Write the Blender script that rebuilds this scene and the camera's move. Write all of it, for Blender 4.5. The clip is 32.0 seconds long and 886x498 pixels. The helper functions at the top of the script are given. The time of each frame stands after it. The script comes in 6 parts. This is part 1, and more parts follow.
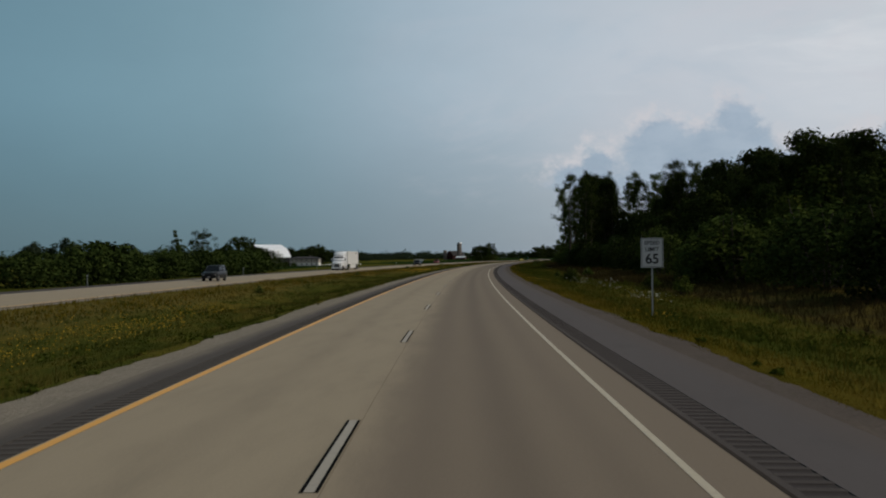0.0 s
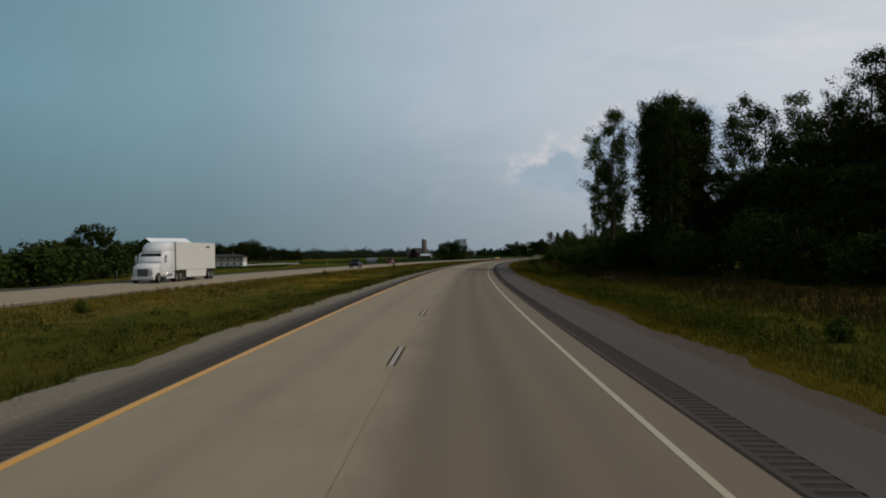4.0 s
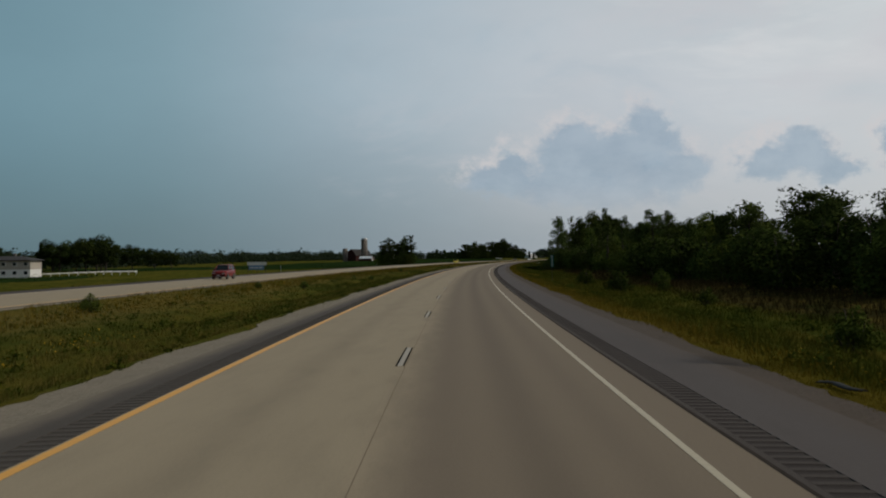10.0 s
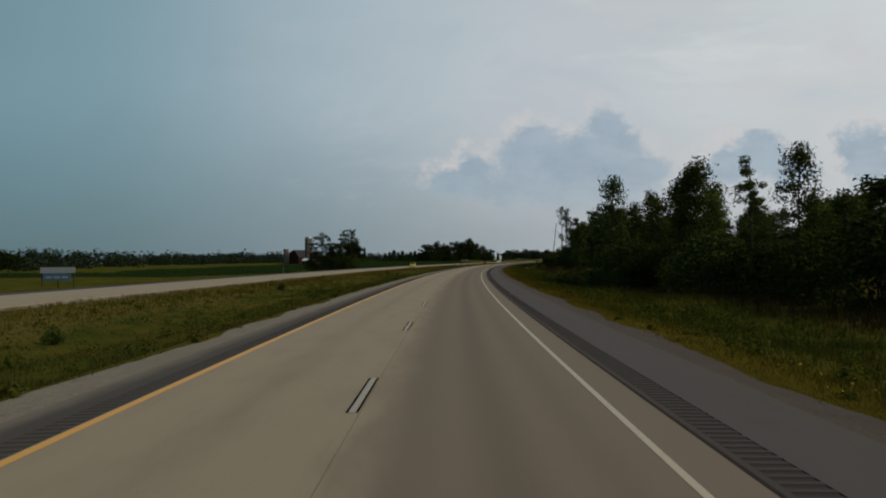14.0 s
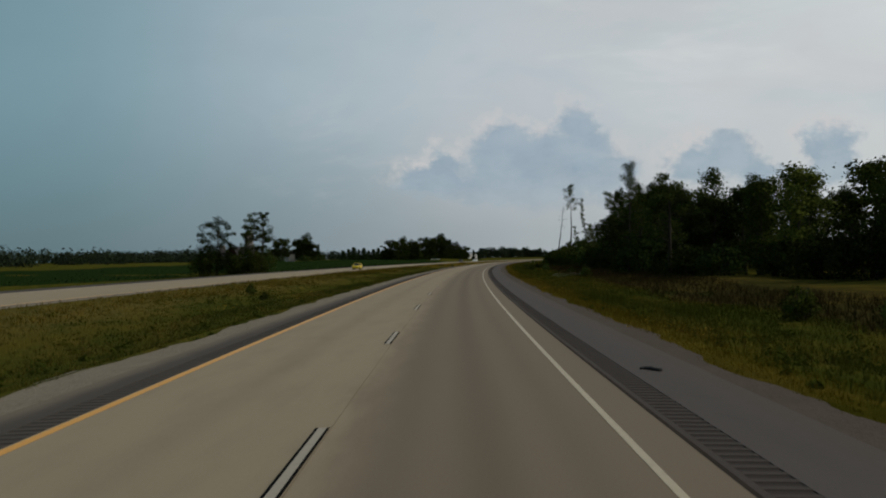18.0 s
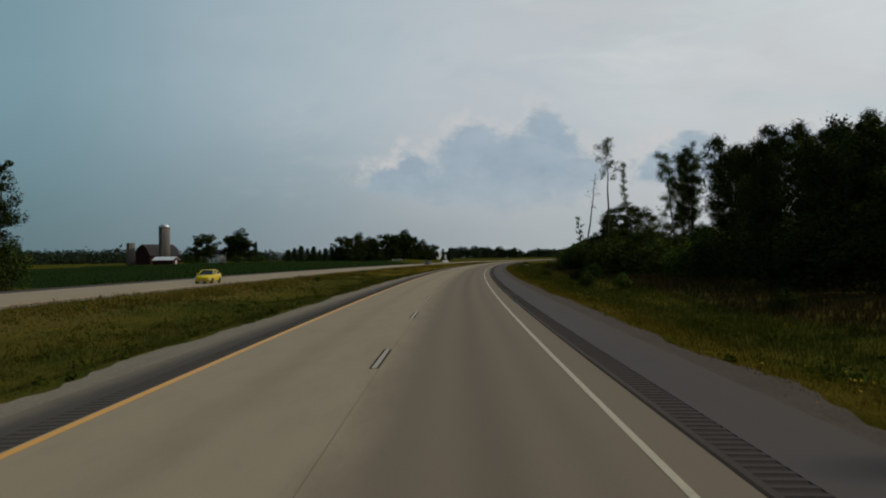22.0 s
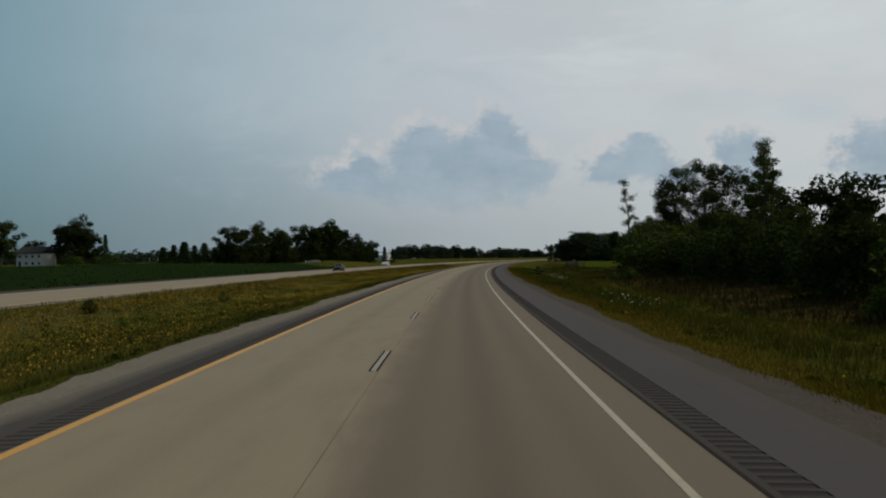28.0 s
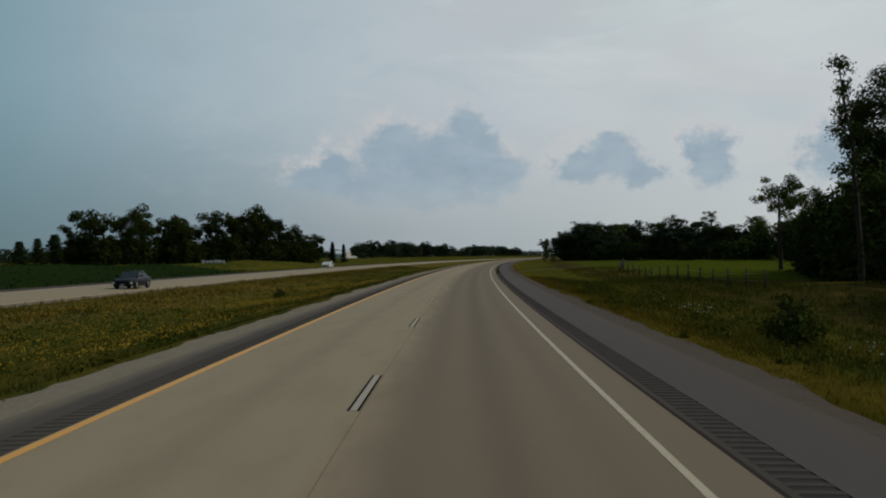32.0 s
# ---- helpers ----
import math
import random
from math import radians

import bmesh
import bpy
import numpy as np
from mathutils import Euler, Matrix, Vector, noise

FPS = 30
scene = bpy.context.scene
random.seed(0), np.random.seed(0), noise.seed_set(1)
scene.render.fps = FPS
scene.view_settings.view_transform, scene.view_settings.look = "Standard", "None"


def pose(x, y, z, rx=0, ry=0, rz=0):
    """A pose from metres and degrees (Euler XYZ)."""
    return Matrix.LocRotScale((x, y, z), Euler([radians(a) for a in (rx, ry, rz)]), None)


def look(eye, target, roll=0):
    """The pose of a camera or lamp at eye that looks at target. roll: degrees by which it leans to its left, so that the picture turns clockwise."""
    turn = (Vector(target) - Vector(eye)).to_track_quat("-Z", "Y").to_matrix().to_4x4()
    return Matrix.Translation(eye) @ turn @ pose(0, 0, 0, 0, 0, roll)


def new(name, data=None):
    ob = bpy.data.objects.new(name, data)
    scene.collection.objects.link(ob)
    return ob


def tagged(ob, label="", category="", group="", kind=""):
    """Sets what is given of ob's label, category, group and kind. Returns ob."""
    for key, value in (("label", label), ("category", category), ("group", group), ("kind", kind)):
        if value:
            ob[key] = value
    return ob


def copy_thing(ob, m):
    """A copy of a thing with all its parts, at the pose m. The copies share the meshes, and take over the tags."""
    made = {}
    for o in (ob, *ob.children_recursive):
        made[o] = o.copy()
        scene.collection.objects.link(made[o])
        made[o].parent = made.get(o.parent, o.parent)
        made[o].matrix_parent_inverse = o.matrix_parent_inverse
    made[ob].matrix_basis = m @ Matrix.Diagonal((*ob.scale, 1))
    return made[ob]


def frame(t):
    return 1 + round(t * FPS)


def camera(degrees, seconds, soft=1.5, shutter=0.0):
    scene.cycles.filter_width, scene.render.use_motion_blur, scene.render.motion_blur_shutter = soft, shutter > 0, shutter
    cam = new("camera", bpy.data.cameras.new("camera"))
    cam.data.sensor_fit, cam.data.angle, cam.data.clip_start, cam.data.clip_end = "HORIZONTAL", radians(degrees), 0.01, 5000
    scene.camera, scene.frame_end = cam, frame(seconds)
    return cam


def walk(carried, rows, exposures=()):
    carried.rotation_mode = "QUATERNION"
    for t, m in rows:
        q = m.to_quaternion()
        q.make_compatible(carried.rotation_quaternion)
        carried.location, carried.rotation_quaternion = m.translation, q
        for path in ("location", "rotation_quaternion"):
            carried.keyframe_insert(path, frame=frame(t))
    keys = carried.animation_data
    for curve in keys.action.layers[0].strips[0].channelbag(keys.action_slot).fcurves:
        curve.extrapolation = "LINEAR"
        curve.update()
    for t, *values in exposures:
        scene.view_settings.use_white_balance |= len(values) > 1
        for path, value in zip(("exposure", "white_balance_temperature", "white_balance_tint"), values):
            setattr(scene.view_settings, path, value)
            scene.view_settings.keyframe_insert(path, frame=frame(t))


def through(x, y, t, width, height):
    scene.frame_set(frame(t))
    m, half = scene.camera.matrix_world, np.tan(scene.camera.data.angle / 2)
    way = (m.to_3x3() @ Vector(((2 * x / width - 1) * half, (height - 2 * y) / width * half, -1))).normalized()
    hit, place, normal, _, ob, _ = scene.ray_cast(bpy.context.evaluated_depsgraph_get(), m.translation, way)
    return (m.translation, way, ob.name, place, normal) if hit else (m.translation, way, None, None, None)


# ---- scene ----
FOV = 49.45
PATH = [
    (0.0, 1.306, 0.062, 2.072, 0.536, 0.543, 0.64),
    (0.5, 1.321, 14.219, 2.072, 0.314, 0.492, 0.64),
    (1.0, 1.398, 28.298, 2.073, 0.059, 0.376, 0.64),
    (1.5, 1.536, 42.316, 2.073, -0.184, 0.245, 0.64),
    (2.0, 1.733, 56.303, 2.073, -0.494, 0.334, 0.64),
    (2.5, 1.992, 70.288, 2.073, -0.786, 0.263, 0.64),
    (3.0, 2.315, 84.291, 2.073, -1.021, 0.333, 0.64),
    (3.5, 2.700, 98.294, 2.074, -1.245, 0.406, 0.64),
    (4.0, 3.147, 112.265, 2.074, -1.498, 0.402, 0.64),
    (4.5, 3.654, 126.216, 2.074, -1.772, 0.406, 0.64),
    (5.0, 4.221, 140.157, 2.074, -2.030, 0.409, 0.64),
    (5.5, 4.846, 154.080, 2.074, -2.301, 0.300, 0.64),
    (6.0, 5.527, 167.959, 2.074, -2.547, 0.330, 0.64),
    (6.5, 6.261, 181.800, 2.074, -2.759, 0.372, 0.64),
    (7.0, 7.044, 195.620, 2.074, -2.866, 0.331, 0.64),
    (7.5, 7.880, 209.427, 2.075, -3.066, 0.162, 0.64),
    (8.0, 8.770, 223.237, 2.075, -3.301, 0.335, 0.64),
    (8.5, 9.720, 237.080, 2.076, -3.564, 0.347, 0.64),
    (9.0, 10.737, 250.999, 2.076, -3.823, 0.346, 0.64),
    (9.5, 11.830, 265.033, 2.077, -4.131, 0.200, 0.64),
    (10.0, 13.004, 279.187, 2.077, -4.447, 0.535, 0.64),
    (10.5, 14.257, 293.408, 2.077, -4.859, 0.648, 0.64),
    (11.0, 15.582, 307.599, 2.077, -5.183, 0.419, 0.64),
    (11.5, 16.968, 321.674, 2.076, -5.407, 0.368, 0.64),
    (12.0, 18.409, 335.609, 2.075, -5.624, 0.515, 0.64),
    (12.5, 19.906, 349.434, 2.075, -5.863, 0.454, 0.64),
    (13.0, 21.460, 363.191, 2.074, -6.152, 0.403, 0.64),
    (13.5, 23.074, 376.910, 2.073, -6.490, 0.438, 0.64),
    (14.0, 24.750, 390.629, 2.072, -6.745, 0.633, 0.64),
    (14.5, 26.494, 404.423, 2.071, -6.990, 0.583, 0.64),
    (15.0, 28.305, 418.296, 2.070, -7.198, 0.573, 0.64),
    (15.5, 30.176, 432.180, 2.069, -7.335, 0.517, 0.64),
    (16.0, 32.104, 446.062, 2.068, -7.482, 0.461, 0.64),
    (16.5, 34.088, 459.945, 2.067, -7.689, 0.423, 0.64),
    (17.0, 36.115, 473.791, 2.067, -7.930, 0.429, 0.64),
    (17.5, 38.174, 487.571, 2.066, -8.262, 0.452, 0.64),
    (18.0, 40.277, 501.333, 2.067, -8.488, 0.520, 0.64),
    (18.5, 42.435, 515.099, 2.067, -8.668, 0.472, 0.64),
    (19.0, 44.652, 528.869, 2.067, -8.832, 0.408, 0.64),
    (19.5, 46.928, 542.639, 2.067, -9.044, 0.460, 0.64),
    (20.0, 49.265, 556.408, 2.067, -9.256, 0.540, 0.64),
    (20.5, 51.664, 570.179, 2.068, -9.484, 0.513, 0.64),
    (21.0, 54.124, 583.949, 2.068, -9.775, 0.497, 0.64),
    (21.5, 56.645, 597.709, 2.068, -10.080, 0.498, 0.64),
    (22.0, 59.225, 611.456, 2.068, -10.390, 0.526, 0.64),
    (22.5, 61.865, 625.188, 2.068, -10.612, 0.584, 0.64),
    (23.0, 64.566, 638.902, 2.068, -10.822, 0.403, 0.64),
    (23.5, 67.328, 652.595, 2.068, -11.059, 0.532, 0.64),
    (24.0, 70.158, 666.286, 2.068, -11.479, 0.602, 0.64),
    (24.5, 73.057, 679.994, 2.068, -11.771, 0.487, 0.64),
    (25.0, 76.021, 693.718, 2.068, -11.957, 0.453, 0.64),
    (25.5, 79.036, 707.429, 2.068, -12.221, 0.424, 0.64),
    (26.0, 82.097, 721.100, 2.068, -12.417, 0.417, 0.64),
    (26.5, 85.214, 734.751, 2.068, -12.604, 0.417, 0.64),
    (27.0, 88.386, 748.386, 2.068, -12.792, 0.412, 0.64),
    (27.5, 91.614, 762.005, 2.068, -13.023, 0.352, 0.64),
    (28.0, 94.891, 775.580, 2.068, -13.258, 0.527, 0.64),
    (28.5, 98.214, 789.088, 2.068, -13.540, 0.591, 0.64),
    (29.0, 101.590, 802.561, 2.068, -13.796, 0.467, 0.64),
    (29.5, 105.026, 816.033, 2.069, -14.009, 0.588, 0.64),
    (30.0, 108.524, 829.515, 2.069, -14.360, 0.449, 0.64),
    (30.5, 112.083, 843.000, 2.069, -14.474, 0.674, 0.64),
    (31.0, 115.699, 856.478, 2.069, -14.562, 0.474, 0.64),
    (31.5, 119.367, 869.926, 2.070, -14.682, 0.456, 0.64),
    (32.0, 123.081, 883.321, 2.070, -14.983, 0.411, 0.64),
]
cam = camera(FOV, 32.0, soft=2.0, shutter=0.06)
walk(cam, [(t, pose(x, y, z, 90 + p, r, yaw)) for t, x, y, z, yaw, p, r in PATH], [(0, 0.06, 6480, 10), (9, 0.03, 6610, 9), (14, 0.0, 6640, 7), (25, -0.03, 6600, 6), (32, -0.07, 6490, 5)])

# ---- world, sun ----
SUN_AZ, SUN_EL = 93.0, 40.0
world = bpy.data.worlds.new("overcast_evening")
scene.world = world
world.use_nodes = True


class Net:
    """Short hand for wiring shader nodes."""

    def __init__(self, tree):
        self.tree, self.nodes, self.links = tree, tree.nodes, tree.links

    def add(self, kind, **settings):
        node = self.nodes.new(kind)
        for key, value in settings.items():
            setattr(node, key, value)
        return node

    def put(self, socket, value):
        if isinstance(value, bpy.types.NodeSocket):
            self.links.new(value, socket)
        elif value is not None:
            socket.default_value = value

    def math(self, op, a, b=None, c=None, clamp=False):
        node = self.add("ShaderNodeMath", operation=op, use_clamp=clamp)
        for i, v in enumerate((a, b, c)):
            self.put(node.inputs[i], v)
        return node.outputs[0]

    def mix(self, fac, a, b, blend="MIX"):
        node = self.add("ShaderNodeMix", data_type="RGBA", blend_type=blend)
        self.put(node.inputs[0], fac)
        for i, v in ((6, a), (7, b)):
            if isinstance(v, (tuple, list)) and len(v) == 3:
                v = (*v, 1)
            self.put(node.inputs[i], v)
        return node.outputs[2]

    def noise(self, vec, scale, detail=4, rough=0.55, out=0, distortion=0.0):
        node = self.add("ShaderNodeTexNoise")
        self.put(node.inputs["Vector"], vec)
        node.inputs["Scale"].default_value = scale
        node.inputs["Detail"].default_value = detail
        node.inputs["Roughness"].default_value = rough
        node.inputs["Distortion"].default_value = distortion
        return node.outputs[out]

    def step(self, value, lo, hi):
        node = self.add("ShaderNodeMapRange", interpolation_type="SMOOTHSTEP")
        self.put(node.inputs[0], value)
        self.put(node.inputs[1], lo)
        self.put(node.inputs[2], hi)
        return node.outputs[0]

    def vec(self, x, y, z=0.0):
        node = self.add("ShaderNodeCombineXYZ")
        for i, v in enumerate((x, y, z)):
            self.put(node.inputs[i], v)
        return node.outputs[0]

    def scaled(self, vec, x, y, z):
        node = self.add("ShaderNodeMapping")
        self.put(node.inputs[0], vec)
        node.inputs[3].default_value = (x, y, z)
        return node.outputs[0]


def build_sky():
    n = Net(world.node_tree)
    n.nodes.clear()
    out = n.add("ShaderNodeOutputWorld")
    back = n.add("ShaderNodeBackground")
    sky = n.add("ShaderNodeTexSky", sky_type="NISHITA", sun_disc=False)
    sky.sun_elevation, sky.sun_rotation = radians(SUN_EL), radians(SUN_AZ)
    sky.dust_density, sky.air_density = 0.6, 1.0
    coords = n.add("ShaderNodeTexCoord").outputs["Generated"]
    sep = n.add("ShaderNodeSeparateXYZ")
    n.put(sep.inputs[0], coords)
    az = n.math("MULTIPLY", n.math("ARCTAN2", sep.outputs[0], sep.outputs[1]), 57.2958)
    el = n.math("MULTIPLY", n.math("ARCSINE", sep.outputs[2]), 57.2958)
    flat = n.vec(az, el)
    # wide veil of cloud: blue-grey left of the drive, palest ahead to the right
    veil_noise = n.noise(n.scaled(flat, 0.03, 0.075, 1), 1.0, 5, 0.55)
    ramp = n.add("ShaderNodeValToRGB")
    n.put(ramp.inputs[0], n.math("DIVIDE", n.math("ADD", az, 180.0), 360.0, clamp=True))
    ramp.color_ramp.interpolation = "B_SPLINE"
    stops = ramp.color_ramp.elements
    stops[0].position, stops[0].color = 0.0, (0.085, 0.115, 0.140, 1)
    stops[1].position, stops[1].color = 1.0, (0.085, 0.115, 0.140, 1)
    # sky out of view is dimmed, sun side too, to darken forest and shadows
    for at_az, col in ((-95, (0.075, 0.115, 0.140)), (-30, (0.115, 0.230, 0.292)), (-12, (0.185, 0.305, 0.360)), (-3, (0.330, 0.425, 0.500)), (12, (0.470, 0.530, 0.588)),
                       (26, (0.555, 0.610, 0.642)), (40, (0.760, 0.785, 0.780)), (93, (0.27, 0.30, 0.33)), (125, (0.17, 0.20, 0.22)), (155, (0.10, 0.135, 0.16))):
        e = stops.new((at_az + 180) / 360)
        e.color = (*col, 1)
    veil = ramp.outputs[0]
    low = n.step(el, 11.0, 0.0)
    veil = n.mix(n.math("MULTIPLY", low, 0.9), veil, n.mix(1.0, veil, n.mix(n.step(az, -6.0, 18.0), (0.46, 0.51, 0.54), (0.71, 0.71, 0.735)), "MULTIPLY"))
    streak = n.math("MULTIPLY", n.step(veil_noise, 0.36, 0.66), n.step(az, -4.0, 14.0))
    veil = n.mix(n.math("MULTIPLY", streak, 0.42), veil, (0.55, 0.555, 0.58))
    blue = n.step(n.noise(n.scaled(flat, 0.05, 0.14, 1), 1.3, 4, 0.5), 0.55, 0.72)
    veil = n.mix(n.math("MULTIPLY", n.math("MULTIPLY", blue, n.step(az, -2.0, 12.0)), 0.5), veil, (0.40, 0.52, 0.585))
    high = n.math("MULTIPLY", n.step(el, 6.0, 11.0), n.step(az, 4.0, 18.0))
    wisp = n.step(n.noise(n.scaled(flat, 0.035, 0.17, 1), 1.7, 7, 0.62, distortion=0.4), 0.50, 0.72)
    veil = n.mix(n.math("MULTIPLY", n.math("MULTIPLY", wisp, high), 0.55), veil, (0.70, 0.715, 0.725))
    glow = n.math("POWER", n.step(n.math("SQRT", n.math("ADD", n.math("POWER", n.math("SUBTRACT", az, SUN_AZ), 2.0), n.math("POWER", n.math("SUBTRACT", el, SUN_EL), 2.0))), 40.0, 2.0), 2.0)
    veil = n.mix(n.math("MULTIPLY", glow, 0.4), veil, (0.62, 0.65, 0.68))
    mottle = n.math("MULTIPLY_ADD", n.noise(n.scaled(flat, 0.05, 0.09, 1), 1.0, 5, 0.6), 0.28, 0.86)
    veil = n.mix(1.0, veil, n.vec(mottle, mottle, mottle), "MULTIPLY")
    # the bank of cumulus low over the road
    warp = n.noise(n.scaled(flat, 0.42, 0.5, 1), 1.0, 8, 0.66, out=1)
    warp_sep = n.add("ShaderNodeSeparateColor")
    n.put(warp_sep.inputs[0], warp)

    def field(shift_x, shift_y):
        wx = n.math("ADD", n.math("MULTIPLY_ADD", warp_sep.outputs[0], 4.4, -2.2), n.math("ADD", az, shift_x))
        wy = n.math("ADD", n.math("MULTIPLY_ADD", warp_sep.outputs[1], 3.2, -1.6), n.math("ADD", el, shift_y))
        best = None
        for cx, cy, rx, ry in CUMULUS:
            dx = n.math("DIVIDE", n.math("SUBTRACT", wx, cx), rx)
            dy = n.math("DIVIDE", n.math("SUBTRACT", wy, cy), ry)
            d = n.math("SUBTRACT", 1.0, n.math("SQRT", n.math("ADD", n.math("MULTIPLY", dx, dx), n.math("MULTIPLY", dy, dy))))
            best = d if best is None else n.math("SMOOTH_MAX", best, d, 0.4)
        return best

    # soft pinkish and bluish drifts in the thin veil
    drift = n.noise(n.scaled(flat, 0.07, 0.16, 1), 1.0, 6, 0.6, distortion=0.6)
    open_sky = n.math("MULTIPLY", n.step(az, -8.0, 8.0), n.step(el, 1.5, 5.0))
    veil = n.mix(n.math("MULTIPLY", n.math("MULTIPLY", n.step(drift, 0.48, 0.68), open_sky), 0.5), veil, (0.565, 0.548, 0.585))
    veil = n.mix(n.math("MULTIPLY", n.math("MULTIPLY", n.step(drift, 0.46, 0.30), open_sky), 0.34), veil, (0.335, 0.445, 0.53))
    haze = n.math("MULTIPLY", n.math("MULTIPLY", n.step(el, 0.5, 4.0), n.step(el, 17.0, 8.0)), n.step(az, 2.0, 16.0))
    veil = n.mix(n.math("MULTIPLY", haze, 0.3), veil, (0.56, 0.545, 0.59))
    foot = n.step(el, 2.0, 4.6)
    patch = n.noise(n.scaled(flat, 0.5, 0.6, 1), 1.0, 6, 0.68)
    heap = n.math("MULTIPLY_ADD", n.math("SUBTRACT", n.noise(n.scaled(flat, 1.1, 1.5, 1), 1.0, 6, 0.7), 0.5), 0.55, field(0, 0))
    body = n.math("MULTIPLY", n.step(heap, -0.14, 0.40), n.math("MULTIPLY_ADD", foot, 0.7, 0.3))
    rim = n.math("MULTIPLY", n.step(field(0.35, -0.6), -0.40, 0.30), n.step(patch, 0.38, 0.62))
    veil = n.mix(n.math("MULTIPLY", n.math("MULTIPLY", rim, foot), 0.8), veil, (0.585, 0.565, 0.585))
    dark = n.mix(n.step(n.noise(n.scaled(flat, 0.28, 0.45, 1), 1.0, 5, 0.6), 0.3, 0.7), (0.245, 0.332, 0.432), (0.320, 0.405, 0.500))
    veil = n.mix(n.math("MULTIPLY", body, n.math("MULTIPLY_ADD", patch, 0.7, 0.45, clamp=True)), veil, dark)
    mixed = n.mix(0.93, n.mix(1.0, sky.outputs[0], (0.10, 0.10, 0.10), "MULTIPLY"), veil)
    n.put(back.inputs[0], mixed)
    back.inputs[1].default_value = 1.0
    n.links.new(back.outputs[0], out.inputs[0])


# azimuth, height and half sizes in degrees of each heap of cloud
CUMULUS = [(13.4, 4.5, 5.6, 1.9), (14.6, 5.9, 1.9, 1.5), (16.6, 6.7, 1.6, 2.2), (12.2, 6.2, 2.3, 1.6), (17.8, 4.9, 2.5, 1.7), (7.9, 4.4, 2.6, 1.0), (8.6, 5.6, 1.0, 0.7),
           (25.2, 5.6, 1.7, 1.5), (23.0, 5.2, 1.8, 1.3), (26.4, 4.8, 1.6, 0.9), (30.5, 5.5, 1.7, 1.8), (37.5, 5.4, 2.2, 1.8)]
build_sky()

sun_data = bpy.data.lights.new("sun", "SUN")
sun_data.energy, sun_data.angle, sun_data.color = 1.66, radians(1.6), (1.0, 0.9, 0.76)
sun = new("sun", sun_data)
sa, se = radians(SUN_AZ), radians(SUN_EL)
sun.matrix_world = look((math.sin(sa) * math.cos(se) * 900, math.cos(sa) * math.cos(se) * 900, math.sin(se) * 900), (0, 0, 0))

# ---- plan: metres along the road (s) and to the right of the lane line (lat) ----
CURVE = 3.0593e-4
RADIUS = 1 / CURVE
SLOPE = 0.0195


def spot(s, lat, z=0.0):
    th = s / RADIUS
    return Vector((RADIUS - (RADIUS - lat) * math.cos(th), (RADIUS - lat) * math.sin(th), z))


def place(s, lat, z=0.0, turn=0.0):
    """A pose on the plan; turn 0 faces along the road, in degrees to the left."""
    return Matrix.Translation(spot(s, lat, z)) @ Matrix.Rotation(radians(turn) - s / RADIUS, 4, "Z")


def spots(s, lat, z):
    th = s / RADIUS
    return np.stack([RADIUS - (RADIUS - lat) * np.cos(th), (RADIUS - lat) * np.sin(th), z], -1)


GROUND_LAT = np.array([-3600, -900, -300, -170, -60, -42, -35.1, -34.3, -23.5, -22.9, -13.5, -8.5, -6.3, -5.7, 6.8, 7.2, 9.5, 13, 18, 24, 60, 300, 2900.0])
GROUND_Z = np.array([-2.0, -1.5, -1.6, -1.75, -1.6, -1.4, -0.22, -0.60, -0.80, -0.43, -1.15, -0.85, -0.22, -0.45, -0.45, -0.20, -0.42, -0.9, -0.65, -0.35, -0.1, 0, 0.0])


def ground_z(s, lat):
    s, lat = np.asarray(s, float), np.asarray(lat, float)
    z = np.interp(lat, GROUND_LAT, GROUND_Z)
    free = np.clip((np.maximum(lat - 9, np.maximum(-36 - lat, np.minimum(-7 - lat, lat + 21)))) / 6, 0, 1)
    roll = 0.16 * np.sin(s * 0.071 + lat * 0.11) + 0.12 * np.sin(s * 0.19 - lat * 0.23 + 1.3)
    lift = np.clip((s - 700) / 400, 0, 1) * np.clip((-54 - lat) / 36, 0, 1) * 2.2
    # a low grassy rise in front of the last grove
    rise = 2.6 * np.exp(-((s - 1165) / 55) ** 2 - ((lat + 66) / 11) ** 2)
    return z + free * roll + lift + rise


def gz(s, lat):
    return float(ground_z(s, lat))


# ---- meshes ----
def mesh_of(name, verts, faces, materials=(), slots=None, uv=None, smooth=False):
    """A mesh from an array of points and arrays of faces (N x 3 and N x 4)."""
    me = bpy.data.meshes.new(name)
    verts = np.asarray(verts, np.float32).reshape(-1, 3)
    faces = [np.asarray(f, np.int32) for f in faces if len(f)]
    me.vertices.add(len(verts))
    me.vertices.foreach_set("co", verts.ravel())
    loops = np.concatenate([f.ravel() for f in faces])
    total = np.concatenate([np.full(len(f), f.shape[1], np.int32) for f in faces])
    start = np.concatenate([[0], np.cumsum(total)[:-1]]).astype(np.int32)
    me.loops.add(len(loops))
    me.loops.foreach_set("vertex_index", loops)
    me.polygons.add(len(total))
    me.polygons.foreach_set("loop_start", start)
    me.polygons.foreach_set("loop_total", total)
    me.polygons.foreach_set("use_smooth", np.full(len(total), smooth, bool))
    if slots is not None:
        me.polygons.foreach_set("material_index", np.asarray(slots, np.int32))
    for m in materials:
        me.materials.append(m)
    me.update(calc_edges=True)
    if uv is not None:
        layer = me.uv_layers.new(name="plan")
        layer.data.foreach_set("uv", np.asarray(uv, np.float32)[loops].ravel())
    me.validate()
    return me


def grid_faces(rows, cols):
    i = np.arange(rows - 1)[:, None] * cols + np.arange(cols - 1)[None, :]
    i = i.ravel()
    return np.stack([i, i + 1, i + cols + 1, i + cols], -1)


